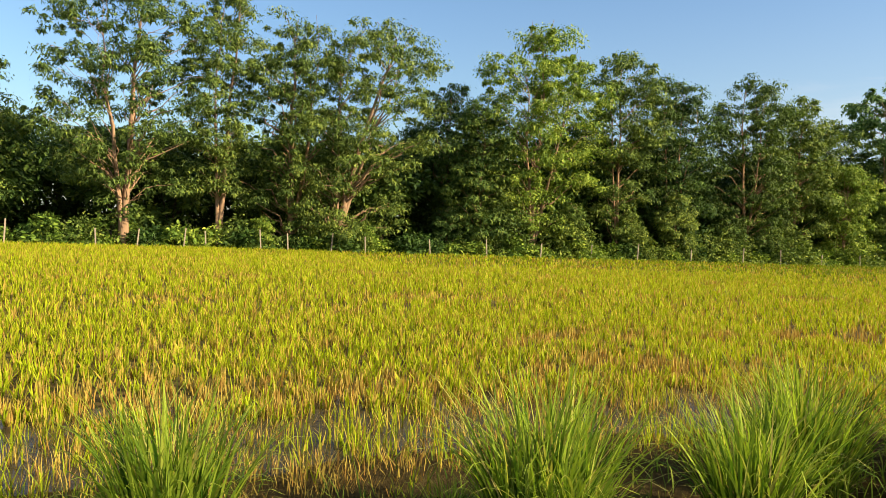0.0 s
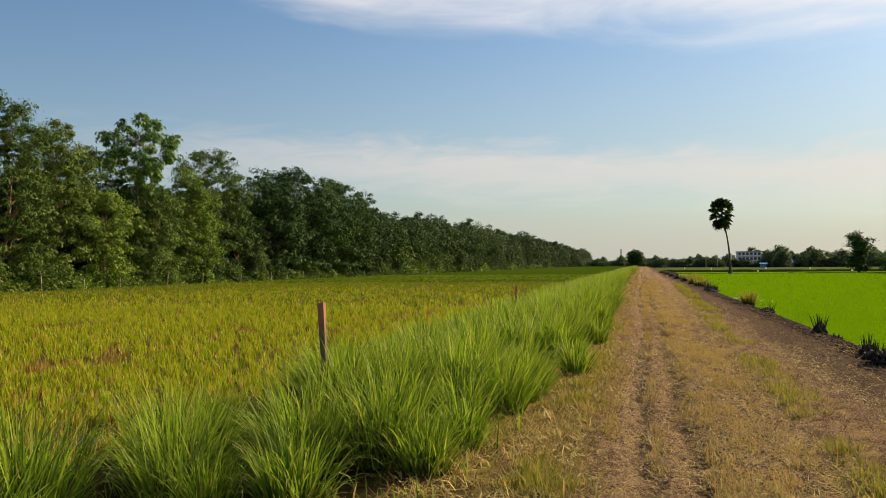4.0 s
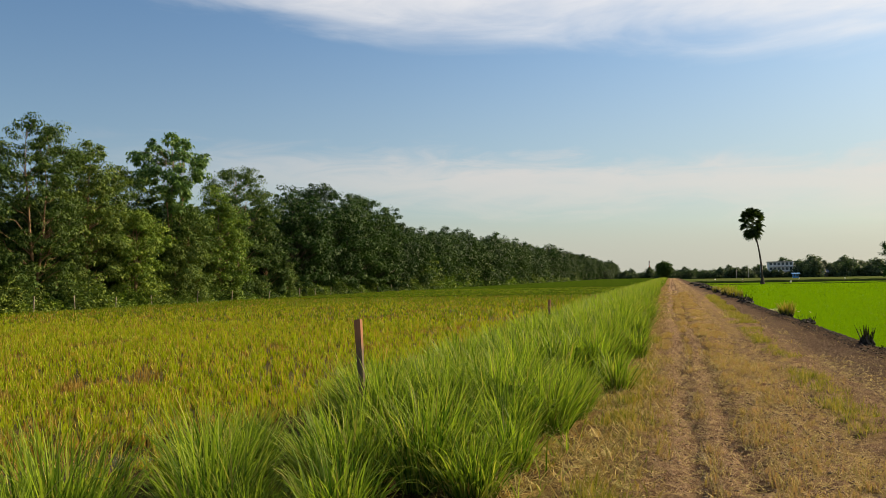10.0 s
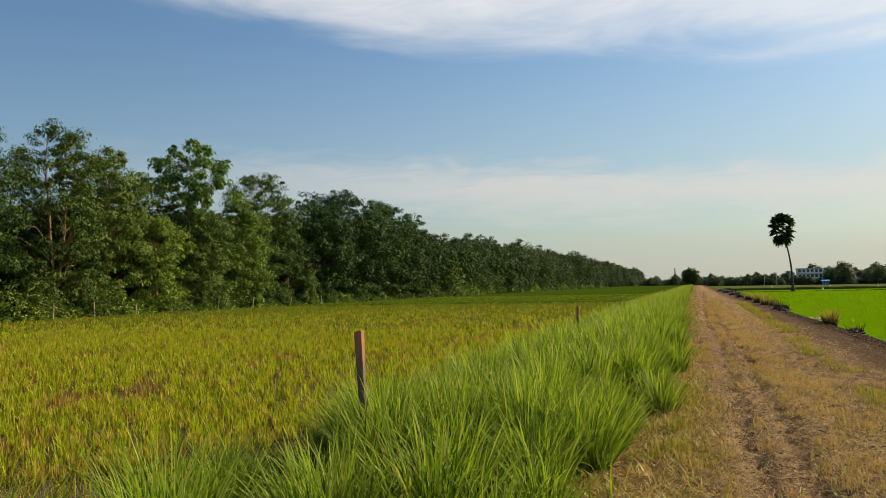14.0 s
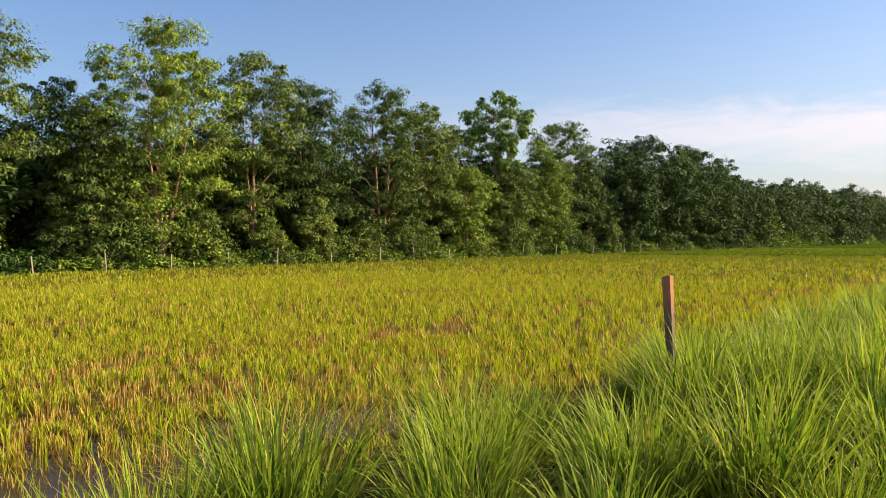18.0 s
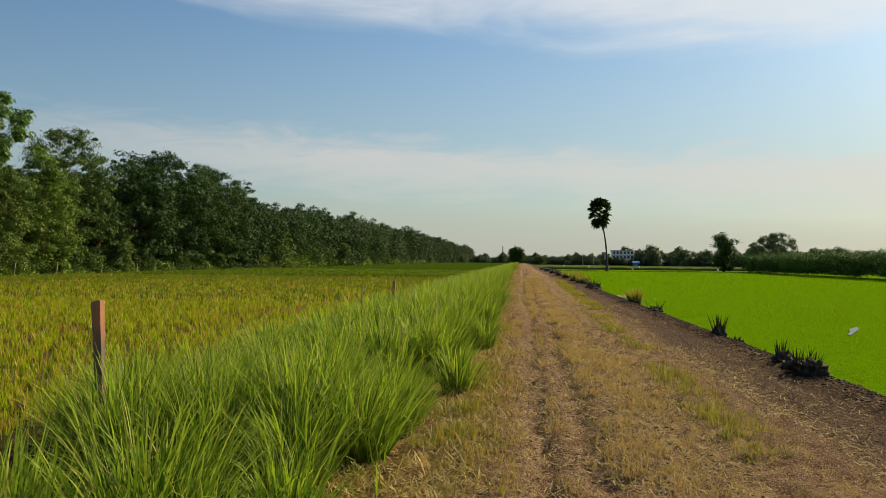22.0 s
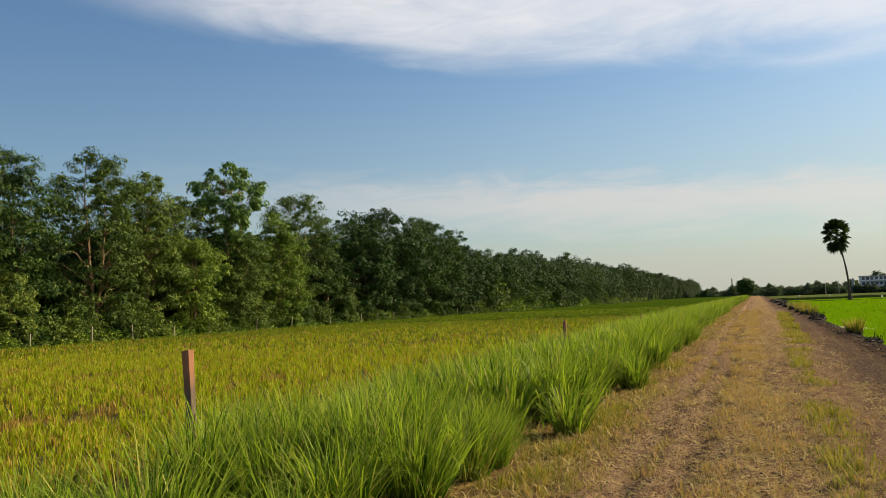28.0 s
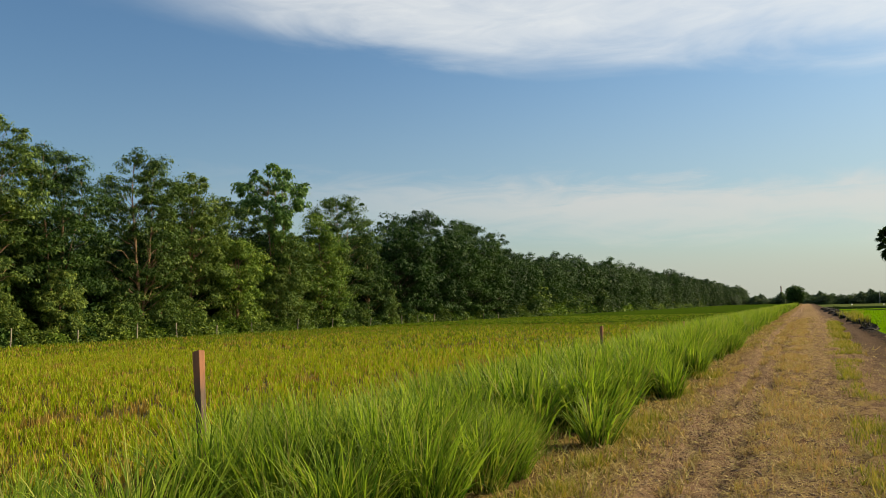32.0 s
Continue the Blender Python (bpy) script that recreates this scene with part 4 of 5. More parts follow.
def build_band():
    """The band of tall tussock grass between the track and the stubble."""
    rng = np.random.default_rng(21)
    big = "large green tussock of arching lemongrass-like blades beside the ditch"
    mid = "green grass tussock with bent blades along the track's edge"
    # single tussocks on the ditch bank, near the start
    for x, y, k, s in ((-2.0, 0.0, 0, 1.0), (-1.33, 2.1, 2, 1.0), (-1.0, 3.45, 5, 0.9), (-1.55, 4.55, 2, 1.0), (-1.13, 5.75, 0, 0.98), (-0.52, 6.55, 4, 0.95), (-0.42, 7.75, 2, 0.98), (-0.85, 8.75, 0, 1.0), (-0.2, 8.75, 2, 0.95), (-1.15, 9.3, 5, 1.0), (-0.05, 9.6, 0, 0.95), (0.19, 7.75, 5, 0.88), (0.62, 6.0, 0, 0.92), (0.03, 5.75, 2, 0.82), (-1.47, 6.9, 1, 0.85), (0.72, 8.4, 2, 0.9), (0.2, 8.3, 5, 0.85), (0.95, 7.4, 1, 0.8), (0.35, 4.9, 4, 0.95), (-0.6, 5.0, 5, 0.85), (-2.3, -1.9, 2, 0.95), (-1.6, -3.3, 0, 1.0), (1.15, 6.5, 4, 0.85), (1.2, 8.1, 5, 0.8), (1.3, 8.9, 1, 0.8), (0.7, 9.2, 2, 0.9), (1.05, 5.7, 3, 0.7)):
        tussock(x, y, k, s, rng.uniform(0, 6.28), big)
    for x, y in scattered(rng, -2.2, 1.1, -2, 8.6, 0.9)[:, :2]:
        if x < 1.25 - 0.12 * max(0.0, 7.5 - y) - 0.35 * rng.uniform(0, 1) and math.hypot(x + 0.3, y - 7.0) > 0.75:
            tussock(float(x), float(y), int(rng.integers(3, 5)), rng.uniform(0.4, 0.66), rng.uniform(0, 6.28), "small low tuft of green grass on the ditch bank")
    count = 0
    y = 9.2
    while count < 255:
        wide = np.interp(y, [8, 12, 30], [3.5, 3.3, 3.0])
        n = 7
        for i in range(n):
            x = 1.62 - wide + (i + rng.uniform(0.1, 0.9)) * wide / n + 0.22 * math.sin(y * 1.7) * (i > n - 3) + 0.15 * math.sin(y * 4.1) * (i == n - 1)
            tussock(x, y + rng.uniform(-0.25, 0.25), int(rng.integers(0, 6)), rng.uniform(0.7, 0.95) * (0.8 if i in (0, n - 1) else 1), rng.uniform(0, 6.28), mid)
            count += 1
        y += 0.5 + 0.006 * (y - 8)
    # farther on the tussocks merge
    P = scattered(rng, -1.45, 1.5, y - 0.3, 75, 6.0)
    P = np.concatenate([P, scattered(rng, -1.4, 1.3, 75, 260, 1.9)])
    P = P[P[:, 0] < 1.22 + 0.18 * np.sin(P[:, 1] * 1.3) + 0.14 * np.sin(P[:, 1] * 3.1 + 1)]
    far = P[:, 1] > 75
    pieces = []
    for sel, n, w, h in ((~far, 34, 0.021, 1.02), (far, 14, 0.055, 1.08)):
        b = np.repeat(P[sel], n, 0)
        b[:, :2] += rng.normal(0, 0.13, (len(b), 2))
        b[:, 2] = ground_height(b[:, 0], b[:, 1]) - 0.03
        k = len(b)
        pieces.append(blades(rng, b, h * rng.uniform(0.5, 1.15, k), w * rng.uniform(0.7, 1.4, k), np.abs(rng.normal(0.2, 0.2, k)), np.abs(rng.normal(1.0, 0.7, k)), 4, None, 2.4))
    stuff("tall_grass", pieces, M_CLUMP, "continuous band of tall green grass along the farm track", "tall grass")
    # lower, shorter grass filling the band's floor
    P = scattered(rng, -3.3, 1.6, -4, 24, 48)
    P = P[rng.uniform(0, 1, len(P)) < np.clip(1.2 - np.abs(P[:, 0] + 0.6) * 0.36, 0, 1)]
    P[:, 2] = ground_height(P[:, 0], P[:, 1]) - 0.02
    k = len(P)
    fill = [blades(rng, P, rng.uniform(0.12, 0.38, k), 0.010 * rng.uniform(0.6, 1.4, k), np.abs(rng.normal(0.3, 0.3, k)), np.abs(rng.normal(0.8, 0.5, k)), 3)]
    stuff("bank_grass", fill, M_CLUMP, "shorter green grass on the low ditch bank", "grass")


def track_grass(name, spots, mat, label, high, wide, seed, n, spread, flatness=0.55):
    rng = np.random.default_rng(seed)
    b = np.repeat(spots, n, 0)
    b[:, :2] += rng.normal(0, spread, (len(b), 2))
    b[:, 2] = ground_height(b[:, 0], b[:, 1]) - 0.03
    k = len(b)
    far = np.clip((b[:, 1] - 8) / 18, 0, 2.5)
    stuff(name, [blades(rng, b, high * rng.uniform(0.4, 1.25, k), wide * (1 + far) * rng.uniform(0.6, 1.4, k), np.abs(rng.normal(flatness, 0.4, k)), np.abs(rng.normal(0.5, 0.5, k)), 2)], mat, label, "grass")


def patches(rng, lines, density):
    """Spots crowded into ragged patches along lines (x, y0, y1, width, cover) of the track."""
    out = []
    for x, y0, y1, w, cover in lines:
        P = scattered(rng, -1, 1, y0, y1, density * w)
        P[:, 0] = x + 0.018 * (P[:, 1] - 8) * (x > 4) + rng.normal(0, w * 0.5, len(P))
        v = np.sin(P[:, 1] * 1.9 + x * 5) + 0.8 * np.sin(P[:, 1] * 4.3 + x * 11) + 0.7 * np.sin(P[:, 1] * 0.7 + x * 3) + rng.normal(0, 0.3, len(P))
        out.append(P[v > 2.2 * (1 - 2 * cover) * 0.6])
    return np.concatenate(out)


def build_track_grass():
    rng = np.random.default_rng(33)
    # matted golden grass on the western verge
    verge = np.concatenate([scattered(rng, 0.85, 2.4, 1.5, 13, 150), scattered(rng, 0.85, 2.4, 13, 20, 90), scattered(rng, 1.0, 2.3, 20, 60, 18), scattered(rng, 1.0, 2.1, 60, 140, 2.2)])
    v = thin(rng, verge * np.array([3.4, 2.2, 1]))
    keep = (v > -1.3) & (rng.uniform(0, 1, len(verge)) < np.clip((2.45 - verge[:, 0]) * 2.2, 0.15, 1))
    straggle = patches(rng, ((3.6, 3, 26, 0.8, 0.4), (4.5, 3, 30, 0.8, 0.4), (3.4, 26, 80, 1.6, 0.5)), 5)
    track_grass("dry_grass", np.concatenate([verge[keep], straggle]), M_DRYGRASS, "dry straw-coloured trampled grass on the track's verge", 0.18, 0.0135, 34, 15, 0.08, 1.35)
    track_grass("verge_green", verge[keep & (v > 0.5) & (rng.uniform(0, 1, len(verge)) < 0.45)], M_LOWGREEN, "low green shoots among the matted verge grass", 0.17, 0.008, 37, 14, 0.10, 0.7)
    # thin lines of short yellowed grass between the wheel marks
    lines = ((2.34, 3, 22, 0.12, 0.55), (2.77, 3, 24, 0.06, 0.5), (3.25, 3, 26, 0.17, 0.6), (3.55, 3, 26, 0.22, 0.55), (3.85, 4, 16, 0.2, 0.45), (2.8, 24, 60, 0.15, 0.5), (3.4, 26, 70, 0.3, 0.5))
    track_grass("short_grass", patches(rng, lines, 100), M_SHORT, "short yellowed grass in lines between the wheel marks", 0.11, 0.0085, 36, 13, 0.035, 0.35)
    # greener tufts along the crown of the track
    crown = patches(rng, ((4.22, 3, 22, 0.14, 0.58), (4.42, 4, 16, 0.10, 0.4), (4.3, 22, 60, 0.3, 0.35), (1.9, 4, 20, 0.25, 0.35)), 80)
    track_grass("green_tufts", crown, M_LOWGREEN, "low green-yellow grass tufts on the crown of the track", 0.17, 0.009, 35, 26, 0.06, 0.45)


def build_litter():
    """Loose straw and crumbs of earth lying on the track."""
    rng = np.random.default_rng(36)
    P = np.concatenate([scattered(rng, 1.6, 6.9, 2, 16, 760), scattered(rng, 1.6, 6.9, 16, 32, 130)])
    P = P[rng.uniform(0, 1, len(P)) < np.interp(P[:, 0], [1.6, 2.5, 3.0, 3.4, 4.9, 5.4, 6.8], [0.9, 0.45, 0.4, 0.9, 0.85, 0.16, 0.1])]
    P[:, 2] = ground_height(P[:, 0], P[:, 1]) + 0.012
    k = len(P)
    far = np.clip((P[:, 1] - 8) / 12, 0, 2)
    V, F, A = blades(rng, P, rng.uniform(0.04, 0.17, k), 0.006 * (1 + far), np.full(k, 1.45) + rng.normal(0, 0.1, k), rng.normal(0, 0.2, k), 2)
    stuff("straw_litter", [(V, F, A)], M_DRYGRASS, "loose dry straw scattered on bare earth", "straw")
    Q = np.concatenate([scattered(rng, 2.2, 6.0, 3, 20, 140), scattered(rng, 6.0, 7.2, 5, 45, 110)])
    Q[:, 2] = ground_height(Q[:, 0], Q[:, 1]) + 0.02 + 0.08 * np.exp(-(((Q[:, 0] - 6.75) / 0.5) ** 2))
    cut = int((6.0 - 2.2) * 17 * 140)
    octa = np.array([(1, 0, 0), (0, 1, 0), (-1, 0, 0), (0, -1, 0), (0, 0, 0.8), (0, 0, -0.6)])
    of = np.array([(0, 1, 4), (1, 2, 4), (2, 3, 4), (3, 0, 4), (1, 0, 5), (2, 1, 5), (3, 2, 5), (0, 3, 5)])
    for name, sel, mat, size, label in (("earth_crumbs", np.arange(len(Q)) < cut, M_CLOD, 0.009, "small brown crumbs of earth on the track"), ("burnt_clods", np.arange(len(Q)) >= cut, M_ASH, 0.015, "charred black clods along the burnt shoulder")):
        S = Q[sel]
        s = size * rng.uniform(0.3, 1.0, (len(S), 1, 1)) ** 1.6 * 1.9 * rng.uniform(0.5, 1.5, (len(S), 6, 3)) * np.array([1.2, 1.0, 0.6])
        V = S[:, None] + octa[None] * s
        V[:, :, 2] -= fall(V[:, :, 1])
        F = (np.arange(len(S))[:, None, None] * 6 + of[None]).reshape(-1, 3)
        tagged(part(name, tri_mesh(name, V.reshape(-1, 3), F, mat)), label, "clods", kind="stuff")


build_stubble()
build_paddy()
build_band()
build_track_grass()
build_litter()

# ==== trees ====
def put_tree(src, x, y, scale=1.0, turn=0.0, squash=1.0, z=FIELD_Z):
    """A copy of a tree; its parts share their meshes."""
    made = copy_thing(src, Matrix.Translation((x, y, z)) @ Matrix.Rotation(turn, 4, "Z"))
    made.scale = (scale, scale, scale * squash)
    return made


_r = random.Random(4)
AIRY = dict(per=80, leaf=0.22, puff=0.55, slim=0.21)
FULL = dict(per=86, leaf=0.22, puff=0.60, slim=0.25)
FRONT = (  # name, label, leaves, bark, x, y, and the shape
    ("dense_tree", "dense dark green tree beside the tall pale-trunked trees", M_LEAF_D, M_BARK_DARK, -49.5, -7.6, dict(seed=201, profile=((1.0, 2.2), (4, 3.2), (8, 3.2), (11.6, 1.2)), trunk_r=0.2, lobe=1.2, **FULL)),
    ("tall_tree", "tall tree with a bare pale trunk and airy layered crown", M_LEAF_A, M_BARK_PALE, -47.4, 1.1, dict(seed=202, profile=((3.2, 2.2), (5, 4.4), (8, 4.9), (11, 4.7), (14, 4.0), (17.3, 1.6)), trunk_r=0.24, stems=((0, 0.5), (0.4, -1.6)), lobe=1.15, fill=0.85, gaps=0.2, limb_r=0.24, aside=(0, 0.3), **AIRY)),
    ("slender_tree", "slender pale-trunked tree with a thin open crown", M_LEAF_A, M_BARK_PALE, -48.6, 6.8, dict(seed=203, profile=((3.4, 1.6), (6, 2.6), (10, 2.7), (14, 2.4), (17.4, 1.0)), trunk_r=0.2, stems=((0, 0.6), (0.5, -0.7)), lobe=1.05, fill=0.85, gaps=0.2, limb_r=0.26, **AIRY)),
    ("broad_tree", "broad tree with a forked brown trunk and grey-green feathery leaves", M_LEAF_A, M_BARK, -49.0, 11.6, dict(seed=204, profile=((1.2, 2.6), (4, 3.6), (9, 3.7), (13, 3.2), (16.2, 1.4)), trunk_r=0.24, stems=((0, -0.4), (0.4, 1.6)), lobe=1.25, fill=0.9, gaps=0.17, **AIRY)),
    ("broad_tree", "broad leaning tree with a pale bare limb and grey-green feathery leaves", M_LEAF_A, M_BARK_PALE, -48.6, 14.6, dict(seed=205, profile=((1.0, 3.0), (3, 4.3), (7, 4.9), (11, 5.0), (14.5, 3.9), (16.8, 1.8)), trunk_r=0.26, stems=((0.2, 2.6), (0, 0.6), (-0.4, 4.4)), lobe=1.3, fill=0.85, gaps=0.17, aside=(0, 3.0), **AIRY)),
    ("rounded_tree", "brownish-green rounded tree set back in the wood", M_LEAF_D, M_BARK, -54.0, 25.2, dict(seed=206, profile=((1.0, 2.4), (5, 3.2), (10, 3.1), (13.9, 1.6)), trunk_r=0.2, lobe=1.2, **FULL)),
    ("leafy_tree", "tall bright-green leafy tree with pale forked limbs", M_LEAF_B, M_BARK_PALE, -48.6, 30.3, dict(seed=207, profile=((2.6, 2.6), (5, 4.0), (8, 4.9), (12, 5.0), (15.5, 4.3), (18.2, 1.8)), trunk_r=0.23, stems=((0, 0.3), (0.3, 2.4), (0.5, -1.4)), lobe=1.3, fill=0.9, gaps=0.2, aside=(0, 0.4), **FULL)),
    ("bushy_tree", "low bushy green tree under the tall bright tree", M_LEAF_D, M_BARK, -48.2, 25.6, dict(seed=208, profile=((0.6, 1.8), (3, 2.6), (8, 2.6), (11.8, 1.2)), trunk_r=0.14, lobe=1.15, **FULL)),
    ("slender_tree", "slender yellow-green tree with a thin leaning trunk", M_LEAF_A, M_BARK, -49.0, 38.6, dict(seed=209, profile=((3.0, 2.0), (6, 2.9), (10, 3.6), (14, 3.5), (17.2, 1.4)), trunk_r=0.16, stems=((0, 0.5), (0.4, -1.0)), lobe=1.15, fill=0.8, gaps=0.2, **FULL)),
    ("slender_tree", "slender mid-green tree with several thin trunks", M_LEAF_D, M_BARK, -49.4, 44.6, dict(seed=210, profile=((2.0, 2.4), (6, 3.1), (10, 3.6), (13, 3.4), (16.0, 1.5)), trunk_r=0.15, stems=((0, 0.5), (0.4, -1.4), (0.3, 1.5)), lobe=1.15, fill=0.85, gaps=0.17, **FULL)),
    ("pointed_tree", "tall green tree with a pointed layered crown", M_LEAF_A, M_BARK, -48.8, 52.4, dict(seed=211, profile=((1.4, 2.6), (5, 3.7), (10, 3.8), (14, 2.9), (17.0, 0.9)), trunk_r=0.18, stems=((0, -0.6), (0.3, 1.2)), lobe=1.15, fill=0.95, gaps=0.15, **FULL)),
    ("slender_tree", "slender tree hung with drooping olive foliage", M_LEAF_A, M_BARK, -49.2, 58.8, dict(seed=212, profile=((1.4, 2.2), (6, 3.1), (11, 3.4), (15.9, 1.4)), trunk_r=0.16, lobe=1.1, fill=0.95, gaps=0.15, **FULL)),
    ("bushy_tree", "bright yellow-green lower tree with drooping foliage", M_LEAF_B, M_BARK, -47.6, 63.6, dict(seed=213, profile=((1.0, 1.6), (4, 2.6), (7, 2.9), (9.8, 1.3)), trunk_r=0.15, stems=((0, 0.6), (0.2, -0.8)), lobe=1.05, **FULL)),
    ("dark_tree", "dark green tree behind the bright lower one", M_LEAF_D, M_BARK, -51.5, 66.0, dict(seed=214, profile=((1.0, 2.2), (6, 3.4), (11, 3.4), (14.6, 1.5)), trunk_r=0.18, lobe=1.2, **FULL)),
    ("large_leaved_tree", "tree with large blue-green leaves on an open pale-limbed head", M_LEAF_E, M_BARK_PALE, -48.8, 71.2, dict(seed=215, profile=((10.8, 1.4), (13, 3.0), (15, 3.7), (17, 3.0), (18.5, 1.2)), trunk_r=0.19, stems=((0, 0.4), (0.2, 1.6), (0.3, -1.6)), lobe=0.8, fill=0.7, gaps=0.24, per=40, leaf=0.36, puff=0.5, slim=0.30)),
    ("bushy_tree", "mid-green tree filling the space under the open-headed one", M_LEAF_D, M_BARK, -48.0, 72.4, dict(seed=216, profile=((0.8, 2.2), (4, 3.3), (8, 3.2), (11.2, 1.4)), trunk_r=0.14, lobe=1.15, **FULL)),
    ("leafy_tree", "bright green tree leaning out over the field's edge", M_LEAF_B, M_BARK, -47.6, 78.4, dict(seed=217, profile=((0.8, 2.0), (4, 3.2), (9, 3.0), (13.8, 1.2)), trunk_r=0.16, lobe=1.15, gaps=0.12, **FULL)),
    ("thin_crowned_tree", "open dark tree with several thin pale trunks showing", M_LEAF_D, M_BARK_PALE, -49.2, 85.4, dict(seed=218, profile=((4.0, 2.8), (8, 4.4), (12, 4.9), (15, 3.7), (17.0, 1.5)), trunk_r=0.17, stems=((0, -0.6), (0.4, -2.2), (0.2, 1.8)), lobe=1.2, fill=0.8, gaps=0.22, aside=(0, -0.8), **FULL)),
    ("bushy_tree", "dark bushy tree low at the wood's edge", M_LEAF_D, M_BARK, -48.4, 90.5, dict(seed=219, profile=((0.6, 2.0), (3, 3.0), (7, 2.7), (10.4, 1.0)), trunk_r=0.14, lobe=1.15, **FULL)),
)
for _name, _label, _leaf, _bark, _x, _y, _shape in FRONT:
    tagged(wood_tree(_name, _label, _leaf, _bark, _x, _y, FIELD_Z, **_shape), group="front row of the tree line")
MASS = dict(per=44, leaf=0.38, puff=0.85, slim=0.25)
DENSE = [wood_tree("dense_tree", "dense round-crowned dark green tree reaching to the ground", M_LEAF_C, M_BARK_DARK, seed=230 + i, profile=p, trunk_r=0.26, stems=((0, 0.6), (0.5, -1.5)), lobe=1.5, gaps=0.1, per=72, leaf=0.29, puff=0.72) for i, p in enumerate((((0.9, 4.4), (4, 6.2), (9, 6.6), (13.5, 5.2), (16.4, 2.2)), ((0.9, 3.6), (4, 5.4), (9, 5.8), (12.5, 4.4), (15.4, 1.8))))]
FAR = [wood_tree("distant_tree", "distant dense green tree in the long tree line", M_LEAF_C, M_BARK_DARK, seed=120 + i, profile=p, trunk_r=0.25, lobe=1.7, sides=4, **MASS) for i, p in enumerate((((0.6, 3.4), (4, 4.9), (9, 5.2), (12, 4.0), (14.3, 1.8)), ((0.6, 3.2), (4, 4.6), (8, 4.8), (11, 3.4), (12.8, 1.6)), ((0.6, 3.2), (5, 5.0), (10, 5.2), (13.6, 3.6), (15.4, 1.5))))]
SHADE = tree("understorey_tree", "dark shaded understorey tree deep in the wood", M_LEAF_D, M_BARK_DARK, seed=108, high=9.0, crown_at=0.8, spread=3.8, trunk_r=0.14, stems=2, limbs=8, clumps=100, per=20, leaf=0.62, top=0.8, clump_r=1.35, twiggy=False)
SAPLING = [wood_tree("young_tree", "young leafy tree at the wood's edge", m, M_BARK, seed=240 + i, profile=p, trunk_r=0.09, lobe=0.9, per=80, leaf=0.22, puff=0.5) for i, (m, p) in enumerate(((M_LEAF_D, ((0.5, 1.3), (2.5, 1.9), (4.6, 1.6), (6.0, 0.7))), (M_LEAF_B, ((0.4, 1.2), (1.8, 1.7), (3.4, 1.5), (4.6, 0.7))), (M_LEAF_A, ((0.5, 1.4), (2.5, 1.8), (5.0, 1.7), (7.0, 0.7)))))]

for k, x, y, s, turn in ((1, -49.5, 99.5, 1.07, 0.4), (0, -50.0, 109.0, 1.06, 2.1), (1, -48.8, 117.5, 1.05, 4.0), (0, -49.5, 125.5, 1.07, 1.2), (1, -49.0, 134.5, 1.05, 5.0)):
    tagged(put_tree(DENSE[k], x, y, s, turn), group="front row of the tree line")
for y in range(-12, 96, 5):         # saplings and low growth along the edge
    k = _r.choice((0, 0, 2, 1)) if y > 18 else 1
    tagged(put_tree(SAPLING[k], -47.4 + _r.uniform(-1.0, 0.5), y + _r.uniform(-2, 2), _r.uniform(0.55, 1.0) * (0.55 if y < 20 else 1), _r.uniform(0, 6.28)), group="young trees along the wood's edge")
for y in range(-12, 165, 6):        # second rank, deeper in the wood, lower where the sky shows through
    tagged(put_tree(FAR[_r.randrange(3)], -56.5 + _r.uniform(-1.5, 1.5), y + _r.uniform(-2, 2), _r.uniform(0.76, 0.86) * (0.72 if y < 20 else 0.92 if y < 28 else 1), _r.uniform(0, 6.28)), group="second row of the tree line")
for y in range(33, 96, 6):          # the wall of foliage just behind the front row
    tagged(put_tree(FAR[_r.randrange(3)], -52.8 + _r.uniform(-0.8, 0.8), y + _r.uniform(-1.5, 1.5), _r.uniform(0.66, 0.80), _r.uniform(0, 6.28)), group="second row of the tree line")
for x, y0, y1, step, s0, s1 in ((-52.5, -10, 140, 5, 0.55, 0.9), (-58, -14, 26, 4, 0.7, 1.0), (-62, -12, 120, 5, 0.9, 1.15)):
    for y in range(y0, y1, step):   # shaded understorey
        tagged(put_tree(SHADE, x + _r.uniform(-1.5, 1.5), y + _r.uniform(-1.5, 1.5), _r.uniform(s0, s1), _r.uniform(0, 6.28)), group="understorey of the wood")
y = 143.0
while y < 760:
    k = FAR[_r.randrange(3)]
    s = _r.uniform(0.84, 0.94) if y < 175 else _r.uniform(0.92, 1.12)
    tagged(put_tree(k, -49 + _r.uniform(-1.5, 1.5), y, s, _r.uniform(0, 6.28)), group="far end of the tree line")
    y += 6.8 * s + (0 if y < 300 else 3)
for src in (*DENSE, *SAPLING, SHADE, *FAR):      # the first of each kind stands in the wood too
    _x, _y = -68 - _r.uniform(0, 6), _r.uniform(30, 160)
    src.matrix_basis = Matrix.Translation((_x, _y, FIELD_Z))


def bush_mesh(seed, high, wide, mat, count=44, per=20, leaf=0.30):
    rng = np.random.default_rng(seed)
    c = rng.normal(0, 1, (count, 3)) * np.array([wide * 0.42, wide * 0.42, 0])
    r2 = np.clip(1 - (c[:, 0] ** 2 + c[:, 1] ** 2) / (wide * 1.1) ** 2, 0.1, 1)
    c[:, 2] = rng.uniform(0.05, 1, count) ** 0.8 * high * r2
    V, F = leaves(rng, c, wide * rng.uniform(0.14, 0.28, count), per, leaf, 0.8, 0.1)
    V[:, 2] = np.maximum(V[:, 2], -0.04)
    return tri_mesh("bush", V, F, mat)


